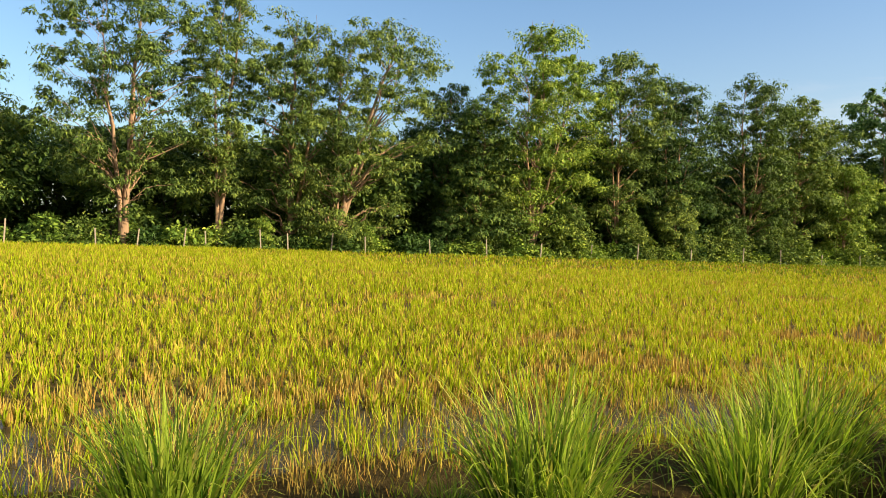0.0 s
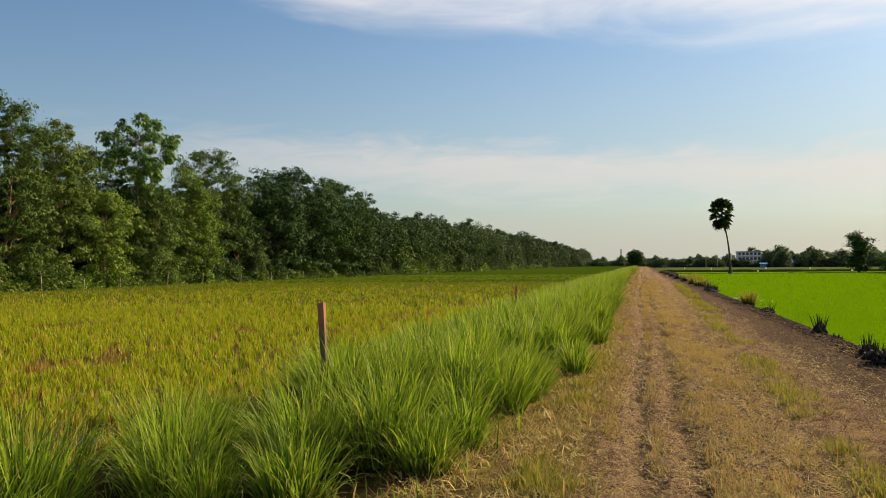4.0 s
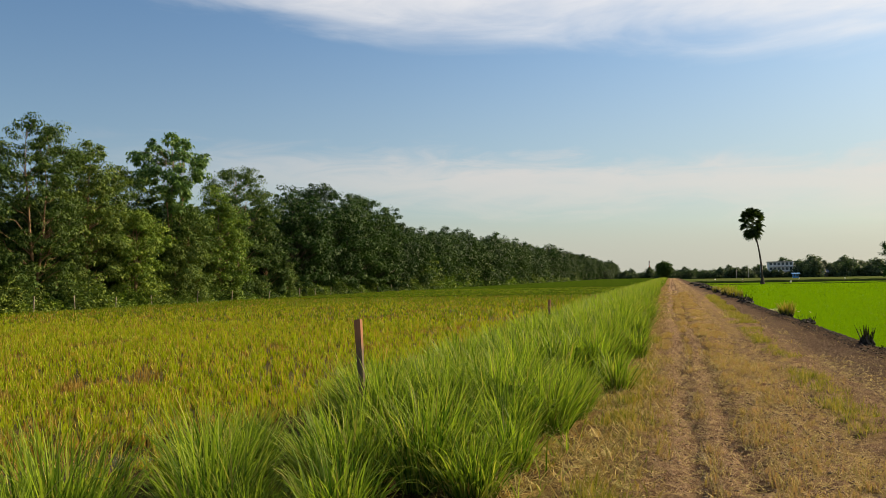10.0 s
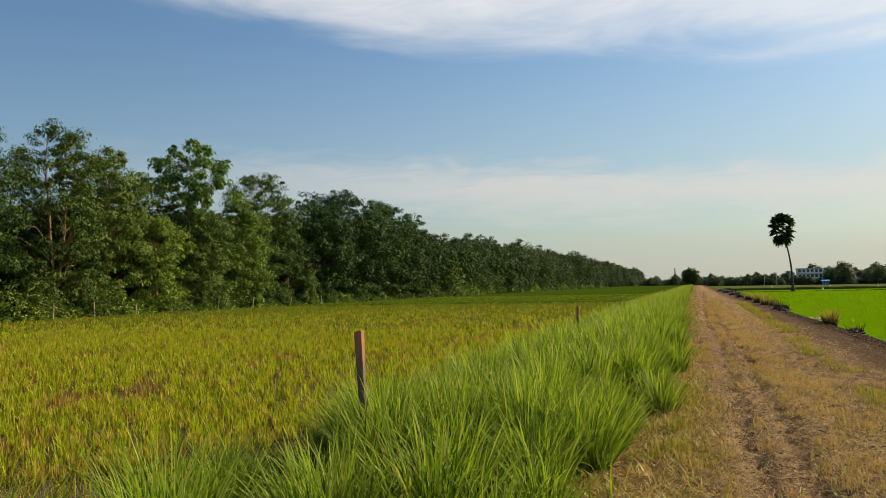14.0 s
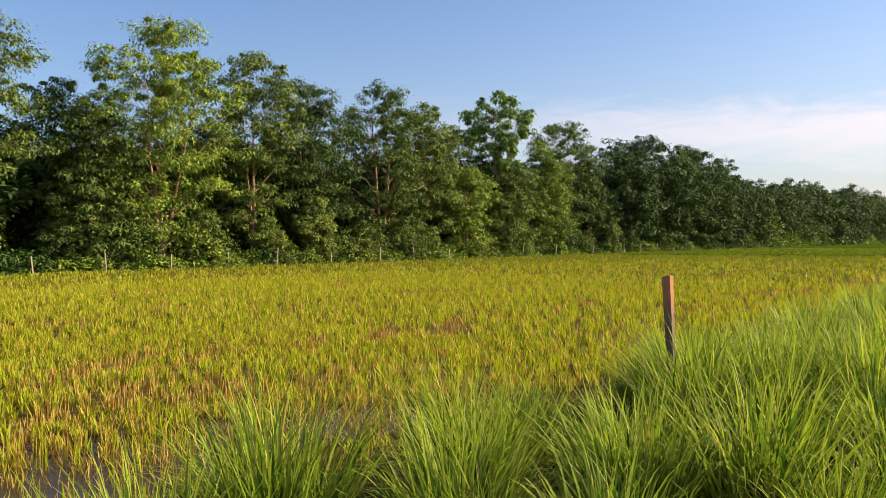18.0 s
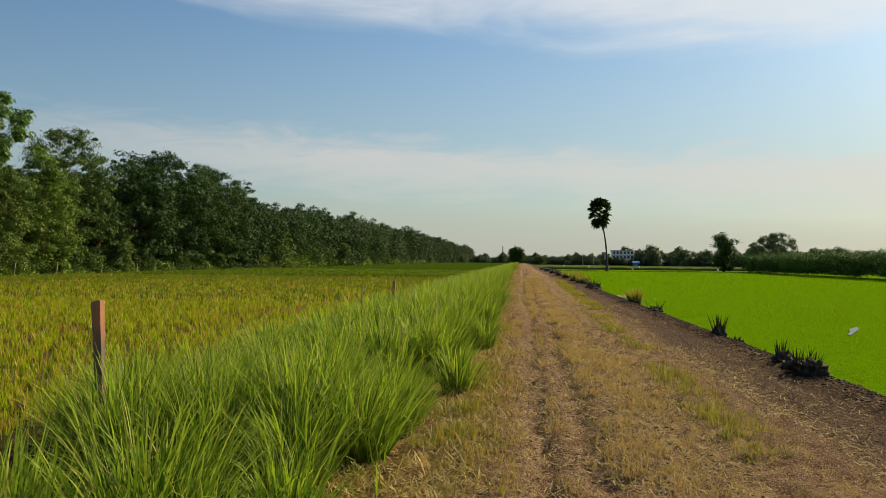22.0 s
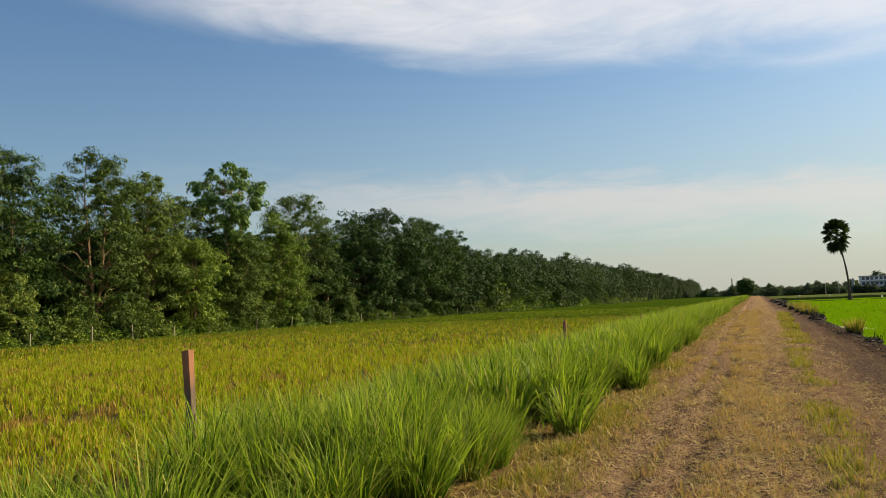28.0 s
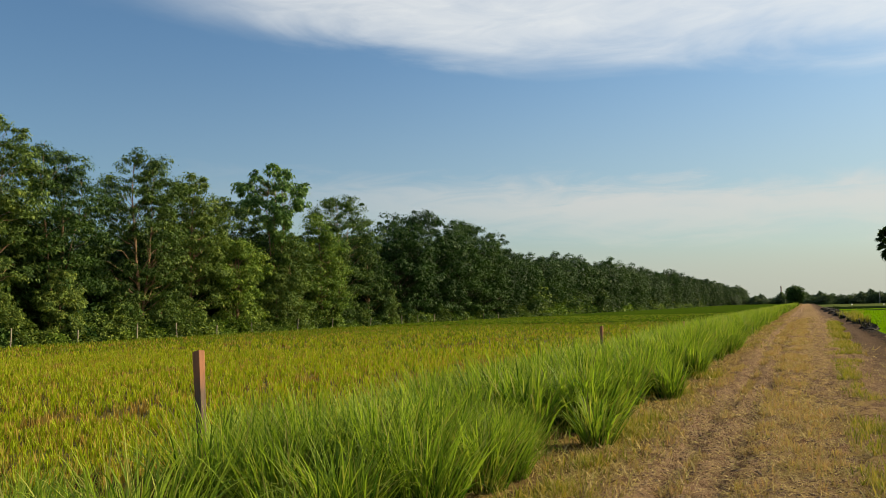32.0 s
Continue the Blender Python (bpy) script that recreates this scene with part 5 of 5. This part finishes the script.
BUSHES = [bush_mesh(140 + i, h, w, m) for i, (h, w, m) in enumerate(((1.6, 1.6, M_LEAF_B), (2.4, 1.9, M_LEAF_A), (1.1, 1.5, M_LEAF_B), (3.6, 2.0, M_LEAF_A), (1.5, 1.7, M_LEAF_C)))]
for i in range(190):
    yb = -12 + i * 1.15 + _r.uniform(-0.5, 0.5) if i < 140 else 150 + (i - 140) * 5.5
    kb = _r.choices(range(5), (3, 2, 3, 2.6 if yb > 25 else 0.4, 3))[0]
    sb = _r.uniform(0.65, 1.05) if yb < 150 else _r.uniform(1.6, 2.4)
    ob = part("bush", BUSHES[kb], m=Matrix.Translation((-46.4 - _r.uniform(0, 1.6), yb, FIELD_Z)) @ Matrix.Rotation(_r.uniform(0, 6.28), 4, "Z") @ Matrix.Diagonal((sb, sb, sb, 1)))
    tagged(ob, "leafy green undergrowth bush behind the old fence", "bush", "undergrowth along the fence")


def build_fence_post():
    bm = bmesh.new()
    box(bm, -0.04, -0.04, -0.2, 0.04, 0.04, 1.35, 0.01)
    for v in bm.verts:
        if v.co.z > 1.3:
            v.co.z += v.co.x * 0.4
    return bm_mesh("fence_post", bm, M_FENCE)


FENCE_POST = build_fence_post()
FENCE_Y = (-12, -8.5, -5.0, -0.4, 1.8, 4.4, 5.7, 9.0, 10.7, 13.5, 15.8, 20.5, 24.9, 29.3, 33.8, 38.1, 43.5, 49.1, 53.5, 58.5, 63.4, 70.9, 77.6, 85.9, 94.4, 99, 104, 110, 116, 123, 130)
for i, yf in enumerate(FENCE_Y):
    s = _r.uniform(0.75, 1.05)
    ob = part("fence_post", FENCE_POST, m=Matrix.Translation((-45.6 + _r.uniform(-0.1, 0.1), yf, FIELD_Z)) @ Matrix.Rotation(radians(_r.uniform(-6, 6)), 4, "X") @ Matrix.Rotation(radians(_r.uniform(-5, 5)), 4, "Y") @ Matrix.Diagonal((1, 1, s, 1)))
    tagged(ob, "pale weathered fence post leaning a little in the undergrowth", "fence post", "old field fence")

# ==== the track's edge ====
def stake(x, y, top, lean_x, lean_y, label):
    """A square sawn stake, its corners worn and its top slightly split."""
    bm = bmesh.new()
    box(bm, -0.036, -0.036, 0, 0.036, 0.036, 1.6, 0.004)
    for v in bm.verts:
        if v.co.z > 1.5:
            v.co.z += v.co.x * 0.22 - v.co.y * 0.12
        if v.co.z < 0.05:
            v.co.x *= 0.5
            v.co.y *= 0.5
    ob = part("wooden_stake", bm_mesh("wooden_stake", bm, M_STAKE), m=Matrix.Translation((x, y, top - 1.6)) @ Matrix.Rotation(radians(lean_x), 4, "Y") @ Matrix.Rotation(radians(lean_y), 4, "X"))
    return tagged(ob, label, "post", "boundary stakes along the ditch")


stake(-0.69, 7.95, 1.155, -2.5, 0.5, "weathered square wooden stake with reddish sawn top in the tall grass")
stake(-0.80, 21.6, 0.95, 1.0, 0, "reddish wooden stake nearly hidden in the tall grass")
stake(-0.85, 35.4, 0.74, 2.0, 0, "distant wooden stake showing just above the grass")


def burnt_tuft(x, y, high, wide, count, green, seed, label):
    """The charred stool of a grass clump, with a few spikes left standing."""
    rng = np.random.default_rng(seed)
    root = new("burnt_clump")
    bm = bmesh.new()
    bmesh.ops.create_icosphere(bm, subdivisions=3, radius=1.0)
    for v in bm.verts:
        k = 1 + 0.45 * noise.noise(v.co * 2.3 + Vector((seed, 0, 0)))
        v.co = Vector((v.co.x * wide * k, v.co.y * wide * k, max(v.co.z, -0.3) * high * 0.38 * k * (1 + 0.5 * noise.noise(v.co * 6)) + 0.03))
    part("stool", bm_mesh("stool", bm, M_ASH), root)
    count = int(count * 1.3) if green else max(16, int(count * 0.26))
    a, r = rng.uniform(0, 6.28, count), wide * 0.9 * np.sqrt(rng.uniform(0, 1, count))
    base = np.stack([r * np.cos(a), r * np.sin(a), np.full(count, 0.02)], 1)
    V, F, A = blades(rng, base, high * rng.uniform(0.45, 1.08, count), 0.026 * rng.uniform(0.6, 1.4, count), np.abs(rng.normal(0.05, 0.12, count)) + 0.25 * r / wide, np.abs(rng.normal(0.1, 0.15, count)), 3, a)
    part("spike_tuft", tri_mesh("spikes", V, F, M_LOWGREEN if green else M_BURNT, A), root)
    root.matrix_basis = Matrix.Translation((x, y, float(ground_height(np.array(x), np.array(y))) + 0.05))
    return tagged(root, label, "burnt grass clump", "burnt clumps on the shoulder")


BLACK = "charred black stump of a burnt grass clump with stiff spikes"
for i, (x, y, h, w, n, g) in enumerate(((6.24, 12.9, 0.42, 0.17, 90, 0), (6.36, 13.6, 0.26, 0.16, 60, 0), (6.15, 13.3, 0.30, 0.18, 50, 0), (6.34, 14.4, 0.34, 0.15, 70, 0), (6.44, 18.6, 0.48, 0.14, 130, 0), (6.62, 17.9, 0.14, 0.12, 20, 0), (6.6, 27.0, 0.34, 0.22, 80, 0), (6.5, 26.2, 0.20, 0.2, 40, 0), (6.63, 31.7, 0.62, 0.24, 180, 1), (6.5, 46.7, 0.6, 0.4, 120, 0), (6.4, 44.5, 0.4, 0.3, 80, 0), (6.55, 61.0, 0.9, 0.5, 220, 1), (6.6, 55.5, 0.8, 0.5, 200, 1), (6.5, 70.0, 0.8, 0.6, 160, 1), (6.5, 82.0, 0.8, 0.7, 160, 0), (6.45, 95, 0.7, 0.7, 120, 0), (6.5, 112, 0.9, 0.9, 120, 0), (6.4, 135, 0.8, 0.9, 120, 0))):
    burnt_tuft(x, y, h, w, n, g, 300 + i, "half-burnt tuft of yellow-green grass on the shoulder" if g else BLACK)


def straw_heap(x, y):
    rng = np.random.default_rng(77)
    n = 260
    base = np.stack([rng.normal(0, 0.42, n), rng.normal(0, 0.16, n), rng.uniform(0, 0.12, n)], 1)
    V, F, A = blades(rng, base, rng.uniform(0.2, 0.5, n), np.full(n, 0.03), np.full(n, 1.35), rng.normal(0.1, 0.2, n), 2)
    V[:, 2] = np.maximum(V[:, 2], 0)
    ob = part("straw_heap", tri_mesh("straw_heap", V, F, M_DRYSTRAW, A), m=Matrix.Translation((x, y, float(ground_height(np.array(x), np.array(y))))))
    return tagged(ob, "small flat heap of bleached straw by the rice", "straw heap", kind="stuff")


straw_heap(6.75, 37.0)

# ==== across the rice ====
def build_palm(x, y):
    """A sugar palm: a leaning ringed trunk under a round head of stiff fans and a skirt of dead ones."""
    root = new("sugar_palm")
    rng = np.random.default_rng(61)
    t = np.linspace(0, 1, 22)
    high = 10.5
    px = -1.30 * t ** 1.1 + 0.35 * np.sin(t * 3.1)
    rad = 0.155 * (1 - 0.3 * t) + 0.35 * np.exp(-t * 16) + 0.012 * np.sin(t * 150)
    V, F = tubes([np.stack([px, 0.3 * t, high * t, rad], 1)], 10)
    part("trunk", tri_mesh("trunk", V, F, M_BARK_DARK, smooth=True), root)
    top = np.array([px[-1], 0.3, high])
    count = 72
    for i in range(count):
        a = i * 2.39996 + rng.uniform(-0.4, 0.4)
        up = math.cos(math.pi * min(0.98, max(0.02, (i + 0.5) / count * 0.88 + rng.uniform(-0.05, 0.05))))
        d = np.array([math.cos(a) * math.sqrt(1 - up * up), math.sin(a) * math.sqrt(1 - up * up), up])
        stalk = 1.25 if up > 0.2 else 1.0
        at = top + np.array([-0.10 * min(0, up), 0, 0.5 + 1.05 * (up - 0.55) if up < 0.55 else 0.5])
        tip = at + d * stalk
        side = np.cross(d, (0, 0, 1.0))
        side /= np.linalg.norm(side) + 1e-6
        nor = np.cross(side, d)
        tw = rng.uniform(-0.9, 0.9)
        side, nor = side * math.cos(tw) + nor * math.sin(tw), nor * math.cos(tw) - side * math.sin(tw)
        tri, ver = [], []
        ver.append(at + d * 0.15 - side * 0.03), ver.append(at + d * 0.15 + side * 0.03)
        ver.append(tip + side * 0.03), ver.append(tip - side * 0.03)
        tri += [(0, 1, 2), (0, 2, 3)]
        fingers = 15
        for k in range(fingers):
            g = (k / (fingers - 1) - 0.5) * 4.0
            w = d * math.cos(g) + side * math.sin(g) + nor * rng.uniform(-0.12, 0.12)
            length = 1.2 * rng.uniform(0.85, 1.1) * (1 - 0.10 * abs(g))
            q = np.cross(w, nor)
            o = len(ver)
            m = tip + w * length * 0.55 + nor * 0.08
            e = tip + w * length - np.array([0, 0, 0.18 * length])
            ver += [tip, m + q * 0.085, e, m - q * 0.085]
            tri += [(o, o + 1, o + 2), (o, o + 2, o + 3)]
        part("frond", tri_mesh("frond", np.array(ver), np.array(tri), M_PALM), root, "" if up > -0.35 else "drooping dead brown frond")
    root.matrix_basis = Matrix.Translation((x, y, -0.42))
    return tagged(root, "leaning sugar palm with a round dark head beside the rice", "palm tree")


build_palm(17.2, 138.6)


def build_hedge():
    """A thick tall belt of cane-like shrubs along the far side of the rice."""
    rng = np.random.default_rng(71)
    for k in range(30):
        y0 = 26 + k * 4.0
        n = 110
        c = np.stack([rng.uniform(0, 5, n), rng.uniform(-2.6, 2.6, n), rng.uniform(0.1, 1, n) ** 0.7 * 3.0 * (1 + 0.07 * math.sin(k * 1.7))], 1)
        V, F = leaves(rng, c, rng.uniform(0.5, 0.9, n), 84, 0.21, 0.9, 0.2)
        V[:, 2] = np.maximum(V[:, 2], -0.03)
        ob = part("hedge_shrub", tri_mesh("hedge_shrub", V, F, M_HEDGE), m=Matrix.Translation((40.5 + 0.01 * (y0 - 80), y0, FIELD_Z)))
        tagged(ob, "tall dense green hedge shrub along the rice field", "hedge", "long hedge beside the rice")


build_hedge()
VINE = tree("vine_clad_tree", "narrow dark tree smothered in hanging vines at the hedge's end", M_LEAF_C, M_BARK_DARK, seed=151, high=7.4, crown_at=0.8, spread=1.7, trunk_r=0.2, limbs=16, clumps=150, per=36, leaf=0.42, top=0.9, clump_r=0.8)
VINE.matrix_basis = Matrix.Translation((39.6, 149.0, -0.4))
wood_tree("spreading_tree", "feathery spreading tree behind the hedge", M_LEAF_HAZED, M_BARK_DARK, 50.6, 155, -0.4, seed=152, profile=((2.4, 1.6), (4.2, 4.2), (6.0, 4.0), (8.0, 1.4)), trunk_r=0.22, lobe=0.9, fill=0.8, gaps=0.12, per=46, leaf=0.34, puff=0.55)


def domed_tree(name, label, mat, seed, high, wide, leaf):
    """A tree whose clumps fill a rounded dome down to near the ground."""
    root = new(name)
    rng = np.random.default_rng(seed)
    n = 230
    d = rng.normal(0, 1, (n, 3))
    d /= np.linalg.norm(d, axis=1)[:, None]
    c = d * rng.uniform(0.3, 1, (n, 1)) ** 0.6 * np.array([wide * 0.42, wide * 0.42, high * 0.40]) * rng.uniform(0.9, 1.08, (n, 1)) + np.array([0, 0, high * 0.55])
    limbs = [[(0, 0, 0, 0.3), (0, 0, high * 0.3, 0.22), (0, 0, high * 0.7, 0.08)]]
    limbs += [[(0, 0, high * 0.25, 0.1), (*(q * np.array([0.5, 0.5, 0.9])), 0.06), (*q, 0.02)] for q in c[:24]]
    part("trunk", tri_mesh("trunk", *tubes(limbs, 5), M_BARK_DARK, smooth=True), root)
    V, F = leaves(rng, c, wide * rng.uniform(0.09, 0.15, n), 34, leaf, 0.8)
    part("crown", tri_mesh("crown", V, F, mat), root)
    return tagged(root, label, "tree")


ROUND = domed_tree("round_tree", "lone dense round-headed tree at the track's far end", M_LEAF_C, 153, 6.6, 5.9, 0.5)
ROUND.matrix_basis = Matrix.Translation((0.55, 262, -0.2))


def build_far_trees():
    """The broken line of woods along the horizon."""
    kinds = [wood_tree("horizon_tree", "hazy dark tree on the horizon", M_LEAF_HAZED, M_BARK_DARK, seed=160 + i, profile=((0.1, 0.8 * w), (h * 0.35, w), (h * 0.7, 0.8 * w), (h, 0.3 * w)), trunk_r=0.25, lobe=1.5, sides=4, per=16, leaf=0.85, puff=1.0) for i, (h, w) in enumerate(((7, 4.4), (9, 4.2), (5.5, 4.6)))]
    r = random.Random(9)
    for i in range(230):
        x = 4 + i * 1.15 + r.uniform(-1.5, 1.5)
        y = 400 + r.uniform(0, 50) - (30 if x > 60 else 0)
        s = r.uniform(0.7, 1.05) * (0.78 if x < 46 else 0.95 if x < 58 else 1.15)
        tagged(put_tree(kinds[r.randrange(3)], x, y, s, r.uniform(0, 6.28)), group="woods on the horizon")
    for i in range(16):             # low growth before the white building
        tagged(put_tree(kinds[r.randrange(3)], 44 + i * 1.3 + r.uniform(-0.5, 0.5), 384 + r.uniform(-3, 3), r.uniform(0.34, 0.5), r.uniform(0, 6.28)), group="woods on the horizon")
    for i in range(26):
        tagged(put_tree(kinds[r.randrange(3)], -46 + i * 2.1 + r.uniform(-1, 1), 560 + r.uniform(0, 80), r.uniform(0.6, 1.0), r.uniform(0, 6.28)), group="woods on the horizon")
    for k in kinds:
        k.matrix_basis = Matrix.Translation((r.uniform(100, 200), 420, FIELD_Z))


build_far_trees()


def build_block(x, y, w, d, storeys, label, mat=M_WHITE, bays=6, roof_over=0.6, floor_h=2.3):
    """A plain concrete block with bands of windows, balconies and a flat roof."""
    root = new("building")
    high = storeys * floor_h
    part("wall", box_mesh("wall", (w, d, high), mat), root)
    part("roof", box_mesh("roof", (w + roof_over, d + roof_over, 0.35), M_ROOF), root, m=Matrix.Translation((0, 0, high)))
    win = box_mesh("window", (w / bays * 0.62, 0.16, 1.25), M_GLASS)
    slab = box_mesh("balcony", (w + 0.3, 0.9, 0.22), M_CONCRETE)
    for s in range(storeys):
        part("balcony", slab, root, m=Matrix.Translation((0, -d / 2 - 0.42, s * floor_h + 0.02)))
        for b in range(bays):
            part("window", win, root, m=Matrix.Translation((-w / 2 + (b + 0.5) * w / bays, -d / 2 - 0.02, s * floor_h + 0.85)))
    root.matrix_basis = Matrix.Translation((x, y, -0.2))
    return tagged(root, label, "building")


build_block(52.2, 393, 10.5, 7, 3, "white three-storey building with window bands and a flat roof")


def build_house(x, y, w, d, high, label, wall_mat, roof_mat):
    root = new("house")
    part("wall", box_mesh("wall", (w, d, high), wall_mat), root)
    bm = bmesh.new()
    e, r = 0.5, high + w * 0.22
    pts = [(-w / 2 - e, -d / 2 - e, high), (w / 2 + e, -d / 2 - e, high), (w / 2 + e, d / 2 + e, high), (-w / 2 - e, d / 2 + e, high), (-w / 2 - e, 0, r), (w / 2 + e, 0, r)]
    vs = [bm.verts.new(p) for p in pts]
    for f in ((0, 1, 5, 4), (2, 3, 4, 5), (0, 4, 3), (1, 2, 5), (3, 2, 1, 0)):
        bm.faces.new([vs[i] for i in f])
    part("roof", bm_mesh("roof", bm, roof_mat), root)
    for i in range(2):
        part("window", box_mesh("window", (w * 0.2, 0.14, 1.1), M_GLASS), root, m=Matrix.Translation(((i - 0.5) * w * 0.5, -d / 2 - 0.02, high * 0.38)))
    root.matrix_basis = Matrix.Translation((x, y, FIELD_Z))
    return tagged(root, label, "house")


build_house(67.5, 385, 7, 5, 1.9, "low house with a blue metal roof among trees", M_FENCE, M_BLUEROOF)
build_house(49, 325, 1.9, 2.0, 1.6, "small shed clad in bright blue sheet", M_BLUE, M_BLUE)
build_house(-8, 600, 5, 4, 2.4, "pale low building at the end of the track", M_WHITE, M_ROOF)


def build_tower(x, y, high):
    """A slim lattice mast."""
    root = new("radio_mast")
    lines = []
    for a in range(3):
        c, s = math.cos(a * 2.094), math.sin(a * 2.094)
        part("leg", tri_mesh("leg", *tubes([[(c * 1.0, s * 1.0, 0, 0.2), (c * 0.35, s * 0.35, high, 0.16)]], 5), M_STEEL), root)
    for k in range(14):
        z0, z1 = high * k / 14, high * (k + 1) / 14
        for a in range(3):
            w0, w1 = 1.0 - 0.65 * z0 / high, 1.0 - 0.65 * z1 / high
            c0, s0, c1, s1 = math.cos(a * 2.094), math.sin(a * 2.094), math.cos(a * 2.094 + 2.094), math.sin(a * 2.094 + 2.094)
            lines.append([(c0 * w0, s0 * w0, z0, 0.09), (c1 * w1, s1 * w1, z1, 0.09)])
    part("bracing", tri_mesh("bracing", *tubes(lines, 4), M_REDWHITE), root)
    root.matrix_basis = Matrix.Translation((x, y, FIELD_Z))
    return tagged(root, "slim steel lattice mast at the end of the tree line", "mast")


build_tower(-11.9, 573, 12.5)


def build_pole(x, y, high, r, label, category):
    V, F = tubes([[(0, 0, 0, r), (0, 0, high, r * 0.8)]], 8)
    ob = part("chimney" if r > 0.5 else "utility_pole", tri_mesh("pole", V, F, M_CONCRETE, smooth=True), m=Matrix.Translation((x, y, FIELD_Z)))
    return tagged(ob, label, category)


build_pole(44.4, 396, 6.6, 0.75, "grey concrete water tower shaft beside the white building", "chimney")
for i, (x, y) in enumerate(((33, 395), (38.5, 396), (84, 390), (98, 390))):
    tagged(build_pole(x, y, 6.0, 0.13, "thin concrete utility pole far across the fields", "pole"), group="utility poles")


def bird_flag(x, y, high):
    """A white rag on a stick, to keep birds off the rice."""
    root = new("rag_marker")
    part("stick", tri_mesh("stick", *tubes([[(0, 0, 0, 0.03), (0, 0, high, 0.025)]], 5), M_BARK), root)
    bm = bmesh.new()
    bmesh.ops.create_grid(bm, x_segments=5, y_segments=5, size=0.15)
    for v in bm.verts:
        v.co = Vector((v.co.x * 0.9, 0.05 * math.sin(v.co.x * 14), v.co.y + high - 0.2))
    bmesh.ops.solidify(bm, geom=bm.faces[:], thickness=0.01)
    part("rag", bm_mesh("rag", bm, M_CLOTH), root)
    root.matrix_basis = Matrix.Translation((x, y, FIELD_Z))
    return tagged(root, "white rag on a stick standing in the rice", "marker", "white rags in the rice")


for x, y, h in ((21.5, 138.0, 0.8), (36, 138.5, 0.9), (28.9, 180, 1.0), (36.8, 175, 1.0), (17.6, 180, 1.0), (12, 181, 1.1)):
    bird_flag(x, y, h)


# ==== everything settles on the falling land ====
for ob in list(scene.objects):
    if ob.parent is None and ob.type in ("MESH", "EMPTY") and ob.location.length > 0.01:
        ob.location.z -= float(fall(ob.location.y))
